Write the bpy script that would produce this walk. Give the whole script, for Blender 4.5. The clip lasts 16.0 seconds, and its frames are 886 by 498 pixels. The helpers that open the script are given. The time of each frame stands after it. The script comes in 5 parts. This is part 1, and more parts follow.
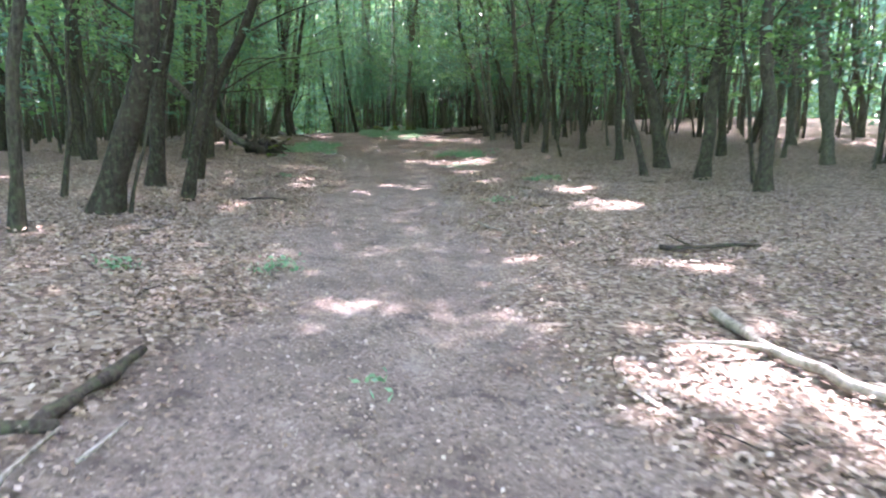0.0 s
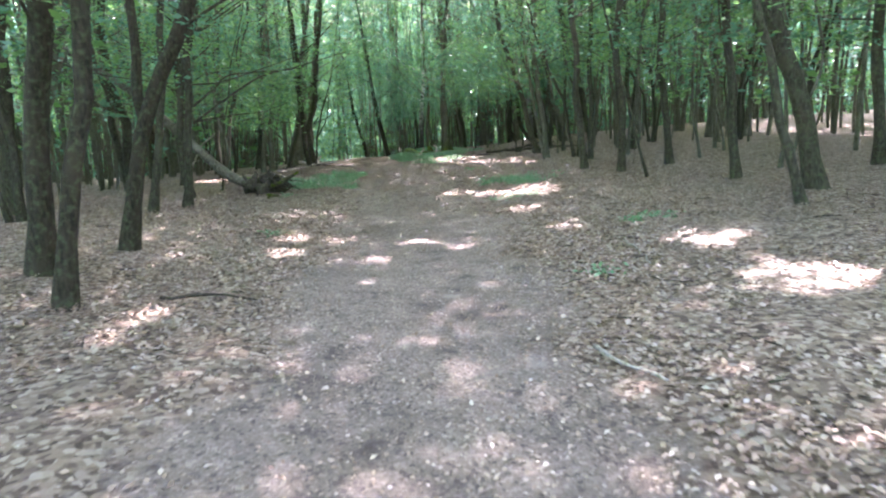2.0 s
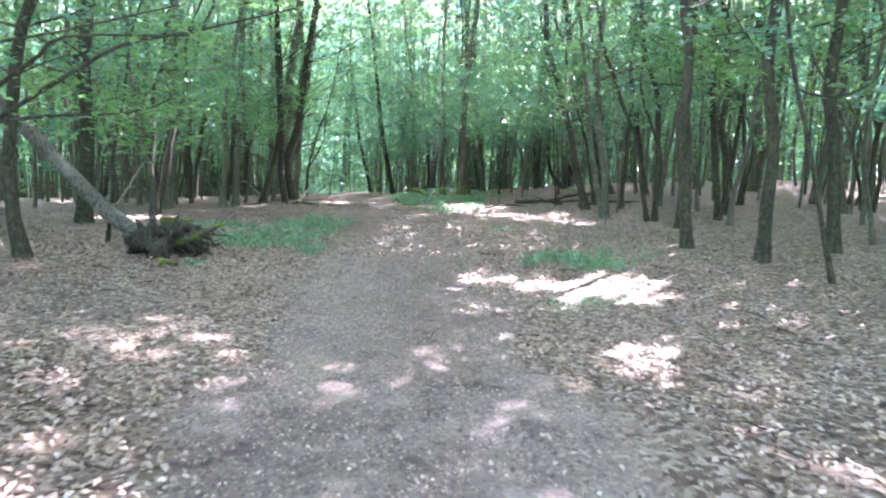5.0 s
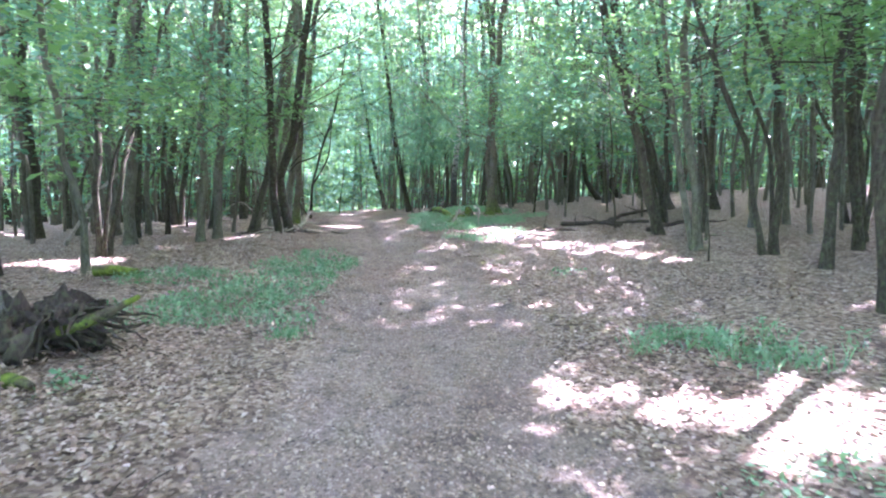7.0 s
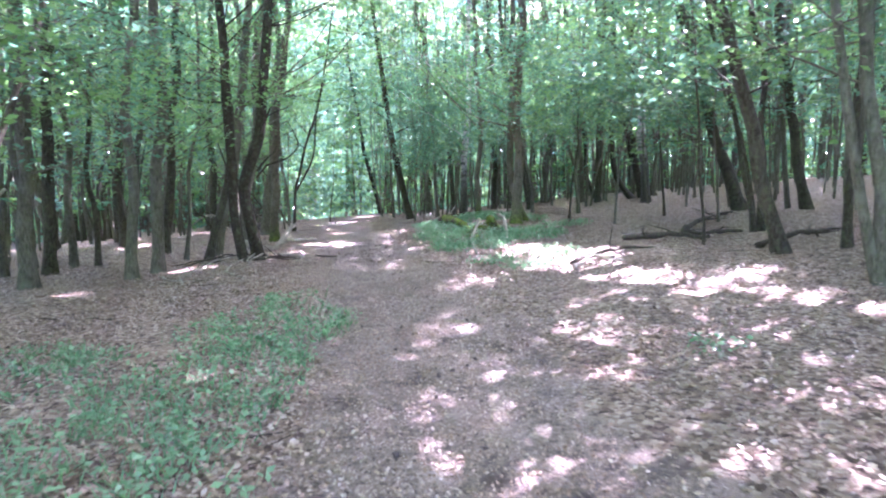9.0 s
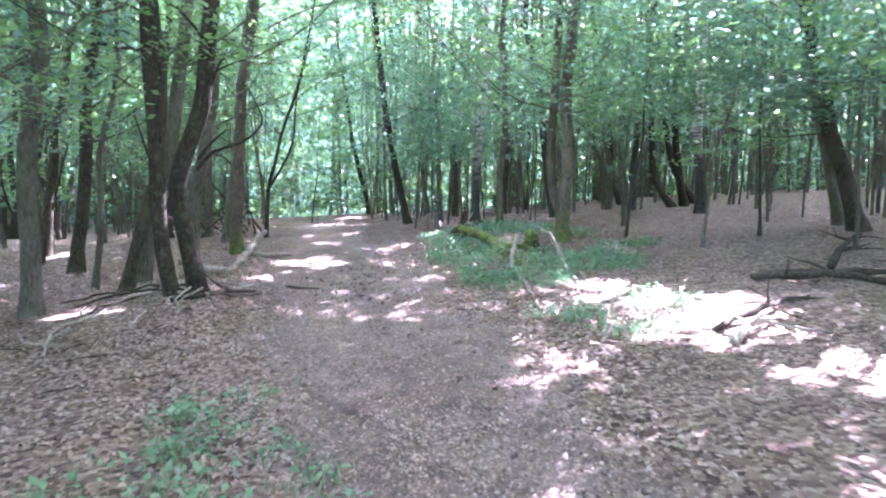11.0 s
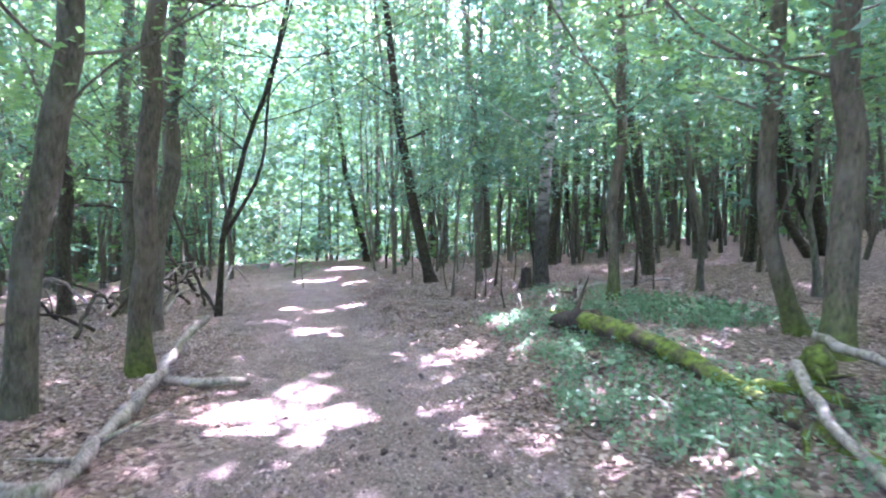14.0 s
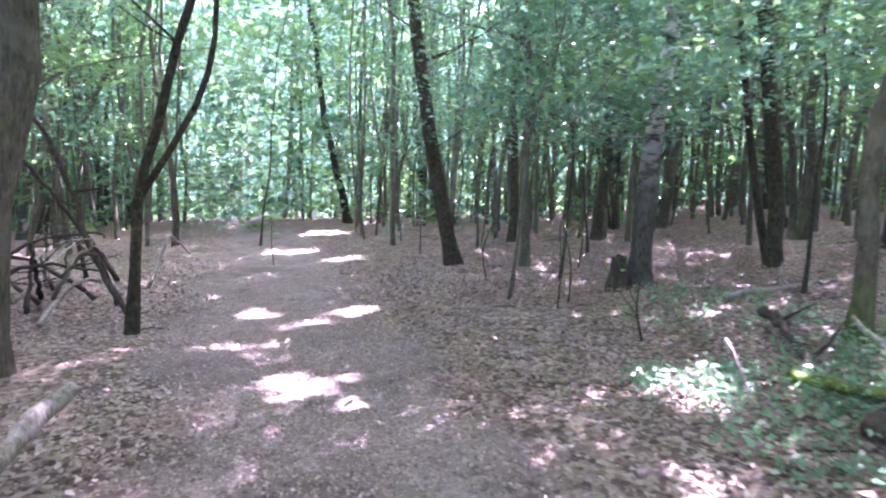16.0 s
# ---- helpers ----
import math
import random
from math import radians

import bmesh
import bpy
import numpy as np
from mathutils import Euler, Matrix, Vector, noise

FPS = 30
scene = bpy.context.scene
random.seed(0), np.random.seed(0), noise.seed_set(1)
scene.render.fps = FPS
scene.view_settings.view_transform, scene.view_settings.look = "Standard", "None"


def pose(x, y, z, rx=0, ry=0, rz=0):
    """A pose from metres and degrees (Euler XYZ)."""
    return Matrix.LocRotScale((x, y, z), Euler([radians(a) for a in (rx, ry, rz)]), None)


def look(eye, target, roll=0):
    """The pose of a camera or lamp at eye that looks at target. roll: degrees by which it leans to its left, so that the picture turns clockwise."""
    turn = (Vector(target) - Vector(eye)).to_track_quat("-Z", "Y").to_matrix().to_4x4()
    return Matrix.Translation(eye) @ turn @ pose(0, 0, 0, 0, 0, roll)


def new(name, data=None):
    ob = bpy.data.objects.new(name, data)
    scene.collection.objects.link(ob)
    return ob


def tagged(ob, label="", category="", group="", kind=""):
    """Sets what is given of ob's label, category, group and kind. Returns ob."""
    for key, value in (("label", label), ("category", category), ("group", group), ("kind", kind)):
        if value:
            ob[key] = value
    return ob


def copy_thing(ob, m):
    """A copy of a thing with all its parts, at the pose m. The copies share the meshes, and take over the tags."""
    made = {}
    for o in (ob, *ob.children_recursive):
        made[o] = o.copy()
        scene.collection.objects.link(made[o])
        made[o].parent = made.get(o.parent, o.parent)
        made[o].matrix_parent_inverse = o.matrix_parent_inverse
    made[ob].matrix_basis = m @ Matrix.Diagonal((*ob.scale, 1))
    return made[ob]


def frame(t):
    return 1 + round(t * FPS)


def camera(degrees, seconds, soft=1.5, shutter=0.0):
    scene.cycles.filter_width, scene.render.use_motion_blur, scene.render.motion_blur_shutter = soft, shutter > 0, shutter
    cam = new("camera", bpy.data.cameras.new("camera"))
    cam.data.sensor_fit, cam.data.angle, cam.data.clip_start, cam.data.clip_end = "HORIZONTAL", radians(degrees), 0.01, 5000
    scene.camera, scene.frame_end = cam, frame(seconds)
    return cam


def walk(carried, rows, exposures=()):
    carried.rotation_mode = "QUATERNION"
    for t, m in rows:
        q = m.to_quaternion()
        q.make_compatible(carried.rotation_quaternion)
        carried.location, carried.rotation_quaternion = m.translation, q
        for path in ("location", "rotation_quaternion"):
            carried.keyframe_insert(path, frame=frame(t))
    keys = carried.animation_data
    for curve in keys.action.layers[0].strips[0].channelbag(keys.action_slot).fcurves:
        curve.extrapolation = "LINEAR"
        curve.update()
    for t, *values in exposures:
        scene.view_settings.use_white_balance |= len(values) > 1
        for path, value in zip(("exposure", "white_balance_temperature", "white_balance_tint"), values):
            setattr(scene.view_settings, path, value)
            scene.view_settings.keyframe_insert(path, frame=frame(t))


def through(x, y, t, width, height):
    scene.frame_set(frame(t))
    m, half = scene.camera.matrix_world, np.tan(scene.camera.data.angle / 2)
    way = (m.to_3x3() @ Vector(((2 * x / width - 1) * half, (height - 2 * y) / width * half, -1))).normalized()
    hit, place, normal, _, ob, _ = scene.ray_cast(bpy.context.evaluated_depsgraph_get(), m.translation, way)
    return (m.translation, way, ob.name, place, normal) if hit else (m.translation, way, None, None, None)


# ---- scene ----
cam = camera(72.0, 16.0, soft=2.15, shutter=0.26)
PATH = [
    (0.0, look((-0.002, -0.002, 1.220), (-0.156, 4.890, 0.198), 1.41)),
    (0.5, look((-0.052, 0.950, 1.247), (-0.480, 5.824, 0.215), -1.50)),
    (1.0, look((-0.063, 1.936, 1.178), (-0.067, 6.809, 0.057), 2.61)),
    (1.5, look((-0.168, 2.856, 1.209), (-0.169, 7.776, 0.320), 1.37)),
    (2.0, look((-0.348, 3.888, 1.279), (-0.843, 8.784, 0.391), -2.13)),
    (2.5, look((-0.438, 4.738, 1.326), (-0.675, 9.653, 0.437), 0.05)),
    (3.0, look((-0.562, 5.745, 1.320), (-1.027, 10.661, 0.533), -0.52)),
    (3.5, look((-0.596, 6.666, 1.338), (-0.876, 11.597, 0.558), -0.68)),
    (4.0, look((-0.729, 7.660, 1.379), (-1.309, 12.582, 0.716), 1.57)),
    (4.5, look((-0.901, 8.606, 1.407), (-1.559, 13.518, 0.741), -0.54)),
    (4.7, look((-0.952, 8.957, 1.399), (-1.493, 13.891, 0.795), 2.15)),
    (6.8, look((-1.737, 12.534, 1.639), (-2.316, 17.467, 1.062), -0.27)),
    (7.0, look((-1.802, 12.883, 1.603), (-2.468, 17.811, 1.084), 0.64)),
    (7.5, look((-2.000, 13.801, 1.639), (-2.170, 18.766, 1.068), 0.66)),
    (8.0, look((-2.224, 14.730, 1.702), (-2.352, 19.705, 1.227), 0.88)),
    (8.5, look((-2.531, 15.657, 1.729), (-3.344, 20.570, 1.282), 0.47)),
    (9.0, look((-2.776, 16.608, 1.721), (-3.408, 21.540, 1.190), -1.10)),
    (9.2, look((-2.914, 17.011, 1.776), (-3.804, 21.904, 1.260), -1.85)),
    (11.3, look((-4.071, 20.909, 1.803), (-4.544, 25.855, 1.246), 0.63)),
    (11.5, look((-4.191, 21.312, 1.842), (-4.765, 26.257, 1.375), 0.34)),
    (12.0, look((-4.444, 22.275, 1.875), (-4.787, 27.249, 1.497), 2.06)),
    (12.5, look((-4.750, 23.202, 1.867), (-5.338, 28.160, 1.610), 0.41)),
    (13.0, look((-5.046, 24.212, 1.860), (-5.461, 29.188, 1.599), -0.32)),
    (13.5, look((-5.338, 25.090, 1.886), (-5.683, 30.075, 1.703), 2.29)),
    (14.0, look((-5.729, 26.177, 1.870), (-6.107, 31.156, 1.617), 0.17)),
    (14.5, look((-6.059, 27.098, 1.834), (-6.144, 32.092, 1.601), 3.03)),
    (15.0, look((-6.487, 28.118, 1.857), (-6.732, 33.106, 1.617), 1.08)),
    (15.5, look((-6.798, 29.174, 1.882), (-6.726, 34.153, 1.427), 1.59)),
    (16.0, look((-7.113, 30.159, 1.875), (-7.195, 35.121, 1.263), 2.14)),
]

EXPOSURE = 4.2
walk(cam, PATH, exposures=[(0.0, EXPOSURE - 0.2, 5800, 37), (1.5, EXPOSURE, 5780, 34), (4.5, EXPOSURE + 0.64, 5470, 38), (9.0, EXPOSURE + 0.97, 5360, 56), (13.5, EXPOSURE + 1.2, 5310, 60), (16.0, EXPOSURE + 1.2, 5420, 68)])

# ---- world and sun ----
SUN = Vector((0.32, 0.46, 0.95)).normalized()
world = bpy.data.worlds.new("sky")
scene.world = world
world.use_nodes = True
sky = world.node_tree.nodes.new("ShaderNodeTexSky")
sky.sky_type = "NISHITA"
sky.sun_disc = False
sky.sun_elevation = math.asin(SUN.z)
sky.sun_rotation = math.atan2(SUN.x, SUN.y)
sky.air_density, sky.dust_density = 1.0, 2.5
background = world.node_tree.nodes["Background"]
background.inputs["Strength"].default_value = 0.15
world.node_tree.links.new(sky.outputs["Color"], background.inputs["Color"])
lamp = bpy.data.lights.new("sun", "SUN")
lamp.energy, lamp.angle, lamp.color = 3.2, radians(0.55), (1.0, 0.95, 0.87)
sun = new("sun", lamp)
sun.matrix_world = look(SUN * 60, (0, 0, 0))

RNG = np.random.default_rng(7)


# ---- the lie of the land ----
def line_x(y):
    """The walked line."""
    y = np.clip(y, 0.0, 32.0)
    return ((9.6e-05 * y - 9.74e-03) * y - 2.985e-02) * y - 0.0175


def land(x, y):
    """Height of the forest floor: the trail runs level along a slope that rises to one side and falls off behind a crest."""
    x, y = np.asarray(x, float), np.asarray(y, float)
    u, v = x - line_x(y), np.clip(y, 0, 42) / 20
    q = np.tanh(u / 9) * 9 / 5
    z = -0.14 + 0.2713 * v + 0.187 * v**2 - 0.1066 * v**3 + q * (-0.1473 + 0.2224 * v) + q * q * (0.2735 - 0.0836 * v)
    z = z + 0.18 * np.exp(-(((u - 3.8) / 1.5) ** 2) - ((y - 33.5) / 4.5) ** 2) + 0.14 * np.exp(-(((u + 1.6) / 1.0) ** 2) - ((y - 27) / 2.0) ** 2)
    z = z - 0.17 * np.exp(-(((u - 2.2) / 1.3) ** 2) - ((y - 16.3) / 2.3) ** 2) - 0.05 * np.clip(-4 - u, 0, 16)
    z = z + 0.04 * np.clip(u - 6, 0, 22) * np.clip((y - 28) / 14, 0, 1)
    return z - 0.0022 * np.clip(y - 46, 0, 25) ** 2


TRAIL_Y = (-6, 4, 7.5, 11.4, 15.2, 18, 20.6, 24, 26, 32.4, 35, 40, 44.5, 48, 60)
TRAIL_X = (0.0, -0.48, -0.85, -1.35, -2.1, -2.6, -3.2, -4.27, -5.1, -7.35, -8.4, -10.07, -11.4, -12.8, -18.0)


def trail(x, y):
    """1 on the trodden middle of the trail, 0 off it, with an uneven edge."""
    d = np.abs(np.asarray(x) - np.interp(y, TRAIL_Y, TRAIL_X))
    d = d + 0.16 * np.sin(np.asarray(y) * 1.9) + 0.1 * np.sin(np.asarray(y) * 4.3 + np.asarray(x) * 2)
    return np.clip((1.35 - d) / 0.75, 0, 1)


# ---- materials ----
def material(name):
    m = bpy.data.materials.new(name)
    m.use_nodes = True
    t = m.node_tree
    return m, t, t.nodes["Principled BSDF"]


def node(t, kind, links=(), **values):
    n = t.nodes.new(kind)
    for key, value in values.items():
        n.inputs[key.replace("_", " ")].default_value = value
    for out, into in links:
        t.links.new(out, n.inputs[into])
    return n


def ramp(t, source, *stops):
    n = t.nodes.new("ShaderNodeValToRGB")
    t.links.new(source, n.inputs["Fac"])
    el = n.color_ramp.elements
    while len(el) < len(stops):
        el.new(0.5)
    for e, (p, c) in zip(el, stops):
        e.position, e.color = p, (*c, 1)
    return n.outputs["Color"]


def mix(t, fac, a, b, blend="MIX"):
    n = t.nodes.new("ShaderNodeMix")
    n.data_type, n.blend_type = "RGBA", blend
    for value, into in ((fac, "Factor"), (a, 6), (b, 7)):
        if isinstance(value, (int, float)):
            n.inputs[into].default_value = value
        elif isinstance(value, tuple):
            n.inputs[into].default_value = (*value, 1)
        else:
            t.links.new(value, n.inputs[into])
    return n.outputs[2]


def bumped(t, bsdf, height, strength, distance):
    b = node(t, "ShaderNodeBump", [(height, "Height")], Strength=strength, Distance=distance)
    t.links.new(b.outputs["Normal"], bsdf.inputs["Normal"])


def bark_material(name, dark, light, moss=0.0, birch=False):
    m, t, b = material(name)
    at = t.nodes.new("ShaderNodeTexCoord").outputs["Object"]
    stretch = node(t, "ShaderNodeMapping", [(at, "Vector")])
    stretch.inputs["Scale"].default_value = (1, 1, 0.3)
    ridges = node(t, "ShaderNodeTexNoise", [(stretch.outputs[0], "Vector")], Scale=34.0, Detail=6.0, Roughness=0.65)
    blotch = node(t, "ShaderNodeTexNoise", [(at, "Vector")], Scale=2.3, Detail=4.0)
    fine = node(t, "ShaderNodeTexNoise", [(at, "Vector")], Scale=18.0, Detail=4.0)
    c = ramp(t, ridges.outputs["Fac"], (0.32, dark), (0.68, light))
    grey = tuple(0.85 * v + 0.025 * (light[0] > 0.09) for v in light)
    c = mix(t, ramp(t, blotch.outputs["Fac"], (0.5, (0, 0, 0)), (0.68, (1, 1, 1))), c, grey)
    c = mix(t, ramp(t, fine.outputs["Fac"], (0.5, (0, 0, 0)), (0.68, (0.55, 0.55, 0.55))), c, (0.085, 0.105, 0.05))
    if birch:
        up = node(t, "ShaderNodeSeparateXYZ", [(at, "Vector")]).outputs["Z"]
        bands = node(t, "ShaderNodeMapping", [(at, "Vector")])
        bands.inputs["Scale"].default_value = (1.0, 1.0, 2.6)
        patch = node(t, "ShaderNodeTexNoise", [(bands.outputs[0], "Vector")], Scale=3.6, Detail=6.0, Roughness=0.75)
        white = ramp(t, patch.outputs["Fac"], (0.44, (0.045, 0.04, 0.036)), (0.52, (0.5, 0.48, 0.45)), (0.8, (0.68, 0.66, 0.62)))
        height = node(t, "ShaderNodeMapRange", [(up, "Value")])
        height.inputs["From Min"].default_value, height.inputs["From Max"].default_value = 1.0, 2.8
        c = mix(t, height.outputs[0], c, white)
    if moss:
        up = node(t, "ShaderNodeSeparateXYZ", [(at, "Vector")]).outputs["Z"]
        rise = node(t, "ShaderNodeMapRange", [(up, "Value")])
        rise.inputs["From Min"].default_value, rise.inputs["From Max"].default_value = 1.1 * moss, 0.0
        mat = node(t, "ShaderNodeMath", [(rise.outputs[0], 0), (blotch.outputs["Fac"], 1)])
        mat.operation = "MULTIPLY"
        grown = mat.outputs[0] if moss < 1.5 else node(t, "ShaderNodeTexNoise", [(at, "Vector")], Scale=4.0, Detail=5.0).outputs["Fac"]
        c = mix(t, ramp(t, grown, (0.14 if moss < 1.5 else 0.4, (0, 0, 0)), (0.5 if moss < 1.5 else 0.52, (0.95, 0.95, 0.95))), c, mix(t, ramp(t, fine.outputs["Fac"], (0.35, (0, 0, 0)), (0.65, (1, 1, 1))), (0.05, 0.075, 0.015), (0.17, 0.235, 0.03) if moss > 1.5 else (0.11, 0.15, 0.03)))
    t.links.new(c, b.inputs["Base Color"])
    b.inputs["Roughness"].default_value = 0.9
    b.inputs["Specular IOR Level"].default_value = 0.25
    bumped(t, b, ridges.outputs["Fac"], 0.9, 0.018)
    return m


BARK = bark_material("bark", (0.014, 0.012, 0.008), (0.084, 0.074, 0.05))
# Smooth grey bark, paled further to stand in for haze over farther stems.
BARK_HAZED = bark_material("hazed_grey_bark", (0.04, 0.039, 0.028), (0.16, 0.152, 0.107))
BARK_DARK = bark_material("dark_bark", (0.011, 0.009, 0.006), (0.058, 0.046, 0.031))
BARK_MOSS = bark_material("mossy_bark", (0.034, 0.028, 0.02), (0.15, 0.128, 0.088), moss=0.8)
BARK_BIRCH = bark_material("birch_bark", (0.02, 0.018, 0.016), (0.1, 0.09, 0.08), birch=True)
DEADWOOD = bark_material("dead_wood", (0.13, 0.105, 0.08), (0.46, 0.41, 0.34))
GREYWOOD = bark_material("weathered_wood", (0.03, 0.026, 0.02), (0.2, 0.18, 0.15))
DARKWOOD = bark_material("rotten_wood", (0.02, 0.016, 0.012), (0.085, 0.066, 0.05))
LOG_MOSS = bark_material("moss_on_log", (0.03, 0.024, 0.017), (0.12, 0.095, 0.065), moss=2.0)


def leaf_material(name, deep, mid, bright, through=0.45, gloss=0.35, glow=(0.2, 0.5, 0.19)):
    m, t, b = material(name)
    island = t.nodes.new("ShaderNodeNewGeometry").outputs["Random Per Island"]
    place = t.nodes.new("ShaderNodeTexCoord").outputs["Object"]
    broad = node(t, "ShaderNodeTexNoise", [(place, "Vector")], Scale=0.7, Detail=2.0)
    c = ramp(t, island, (0.0, deep), (0.55, mid), (1.0, bright))
    c = mix(t, ramp(t, broad.outputs["Fac"], (0.4, (0, 0, 0)), (0.65, (0.4, 0.4, 0.4))), c, bright)
    t.links.new(c, b.inputs["Base Color"])
    b.inputs["Roughness"].default_value = gloss
    shine = node(t, "ShaderNodeBsdfTranslucent", [(mix(t, 0.6, c, glow), "Color")])
    blend = node(t, "ShaderNodeMixShader", [(b.outputs[0], 1), (shine.outputs[0], 2)], Fac=through)
    t.links.new(blend.outputs[0], t.nodes["Material Output"].inputs["Surface"])
    return m


LEAF = leaf_material("green_leaf", (0.05, 0.115, 0.04), (0.095, 0.195, 0.06), (0.15, 0.265, 0.08), 0.54, 0.35, (0.22, 0.45, 0.13))
# Pale bluish tones stand in for skylight reflected off the leaves.
LEAF_SKYLIT = leaf_material("skylit_leaf", (0.06, 0.135, 0.09), (0.1, 0.2, 0.135), (0.2, 0.32, 0.25), 0.42, 0.26, (0.16, 0.44, 0.22))
# Canopy leaf lightened and neutralised in colour to brighten the floor below.
LEAF_HIGH = leaf_material("brightened_canopy_leaf", (0.11, 0.17, 0.08), (0.145, 0.22, 0.1), (0.2, 0.28, 0.13), 0.6, 0.35, (0.42, 0.47, 0.27))
HERB = leaf_material("herb_leaf", (0.075, 0.165, 0.09), (0.125, 0.25, 0.135), (0.22, 0.36, 0.2), 0.35, 0.42)


def litter_material():
    m, t, b = material("dry_leaf")
    island = t.nodes.new("ShaderNodeNewGeometry").outputs["Random Per Island"]
    c = ramp(t, island, (0.0, (0.11, 0.072, 0.049)), (0.18, (0.22, 0.15, 0.1)), (0.46, (0.34, 0.255, 0.182)), (0.8, (0.40, 0.315, 0.24)), (1.0, (0.47, 0.4, 0.325)))
    at = t.nodes.new("ShaderNodeTexCoord").outputs["Object"]
    fine = node(t, "ShaderNodeTexNoise", [(at, "Vector")], Scale=60.0, Detail=3.0)
    c = mix(t, 0.35, c, ramp(t, fine.outputs["Fac"], (0.3, (0.25, 0.2, 0.15)), (0.7, (1, 1, 1))), "MULTIPLY")
    fresh = node(t, "ShaderNodeTexNoise", [(at, "Vector")], Scale=0.9, Detail=5.0, Roughness=0.65)
    c = mix(t, ramp(t, fresh.outputs["Fac"], (0.5, (0, 0, 0)), (0.7, (0.7, 0.7, 0.7))), c, mix(t, island, (0.12, 0.062, 0.04), (0.32, 0.19, 0.125)))
    c = mix(t, ramp(t, fresh.outputs["Fac"], (0.3, (0.4, 0.4, 0.4)), (0.45, (0, 0, 0))), c, (0.45, 0.385, 0.315))
    t.links.new(c, b.inputs["Base Color"])
    b.inputs["Roughness"].default_value = 0.6
    return m


LITTER = litter_material()


def mud_material():
    m, t, b = material("churned_earth")
    at = t.nodes.new("ShaderNodeTexCoord").outputs["Object"]
    grit = node(t, "ShaderNodeTexNoise", [(at, "Vector")], Scale=70.0, Detail=5.0)
    broad = node(t, "ShaderNodeTexNoise", [(at, "Vector")], Scale=6.0, Detail=3.0)
    c = ramp(t, grit.outputs["Fac"], (0.35, (0.06, 0.045, 0.037)), (0.7, (0.16, 0.122, 0.1)))
    c = mix(t, 0.4, c, ramp(t, broad.outputs["Fac"], (0.4, (0.04, 0.03, 0.024)), (0.7, (0.16, 0.125, 0.1))))
    t.links.new(c, b.inputs["Base Color"])
    b.inputs["Roughness"].default_value = 0.85
    bumped(t, b, grit.outputs["Fac"], 0.6, 0.01)
    return m


MUD = mud_material()


def ground_material():
    m, t, b = material("forest_floor")
    at = t.nodes.new("ShaderNodeTexCoord").outputs["Object"]
    path = t.nodes.new("ShaderNodeAttribute")
    path.attribute_name = "trail"
    cell = node(t, "ShaderNodeTexVoronoi", [(at, "Vector")], Scale=27.0, Randomness=1.0)
    warp = node(t, "ShaderNodeTexNoise", [(at, "Vector")], Scale=9.0, Detail=3.0)
    broad = node(t, "ShaderNodeTexNoise", [(at, "Vector")], Scale=0.8, Detail=4.0)
    grit = node(t, "ShaderNodeTexNoise", [(at, "Vector")], Scale=55.0, Detail=6.0, Roughness=0.75)
    tone = node(t, "ShaderNodeSeparateColor", [(cell.outputs["Color"], "Color")]).outputs["Red"]
    leaves = ramp(t, tone, (0.0, (0.08, 0.054, 0.038)), (0.3, (0.19, 0.134, 0.094)), (0.7, (0.33, 0.258, 0.188)), (1.0, (0.52, 0.45, 0.36)))
    leaves = mix(t, 0.6, leaves, ramp(t, cell.outputs["Distance"], (0.0, (1, 1, 1)), (0.06, (0.5, 0.45, 0.4))), "MULTIPLY")
    crumb = node(t, "ShaderNodeTexVoronoi", [(at, "Vector")], Scale=48.0, Randomness=1.0)
    crumbs = node(t, "ShaderNodeSeparateColor", [(crumb.outputs["Color"], "Color")]).outputs["Green"]
    soil = ramp(t, grit.outputs["Fac"], (0.3, (0.12, 0.085, 0.065)), (0.55, (0.235, 0.183, 0.146)), (0.72, (0.36, 0.3, 0.25)))
    soil = mix(t, ramp(t, crumbs, (0.7, (0, 0, 0)), (0.95, (0.75, 0.75, 0.75))), soil, (0.36, 0.29, 0.23))
    soil = mix(t, ramp(t, crumbs, (0.04, (0.7, 0.7, 0.7)), (0.2, (0, 0, 0))), soil, (0.07, 0.05, 0.04))
    soil = mix(t, ramp(t, broad.outputs["Fac"], (0.45, (0, 0, 0)), (0.65, (0.55, 0.55, 0.55))), soil, (0.12, 0.088, 0.07))
    clod = node(t, "ShaderNodeTexNoise", [(at, "Vector")], Scale=3.2, Detail=7.0, Roughness=0.7)
    soil = mix(t, ramp(t, clod.outputs["Fac"], (0.54, (0, 0, 0)), (0.66, (0.75, 0.75, 0.75))), soil, (0.065, 0.047, 0.038))
    soil = mix(t, ramp(t, clod.outputs["Fac"], (0.32, (0.6, 0.6, 0.6)), (0.44, (0, 0, 0))), soil, (0.34, 0.285, 0.235))
    edge = node(t, "ShaderNodeMath", [(warp.outputs["Fac"], 1), (path.outputs["Fac"], 0)])
    edge.operation = "ADD"
    on = ramp(t, edge.outputs[0], (0.72, (0, 0, 0)), (1.0, (1, 1, 1)))
    c = mix(t, on, leaves, soil)
    t.links.new(c, b.inputs["Base Color"])
    b.inputs["Roughness"].default_value = 0.9
    lumps = node(t, "ShaderNodeMath", [(clod.outputs["Fac"], 0), (grit.outputs["Fac"], 1)])
    lumps.operation = "ADD"
    bumped(t, b, lumps.outputs[0], 0.8, 0.03)
    return m


FLOOR = ground_material()


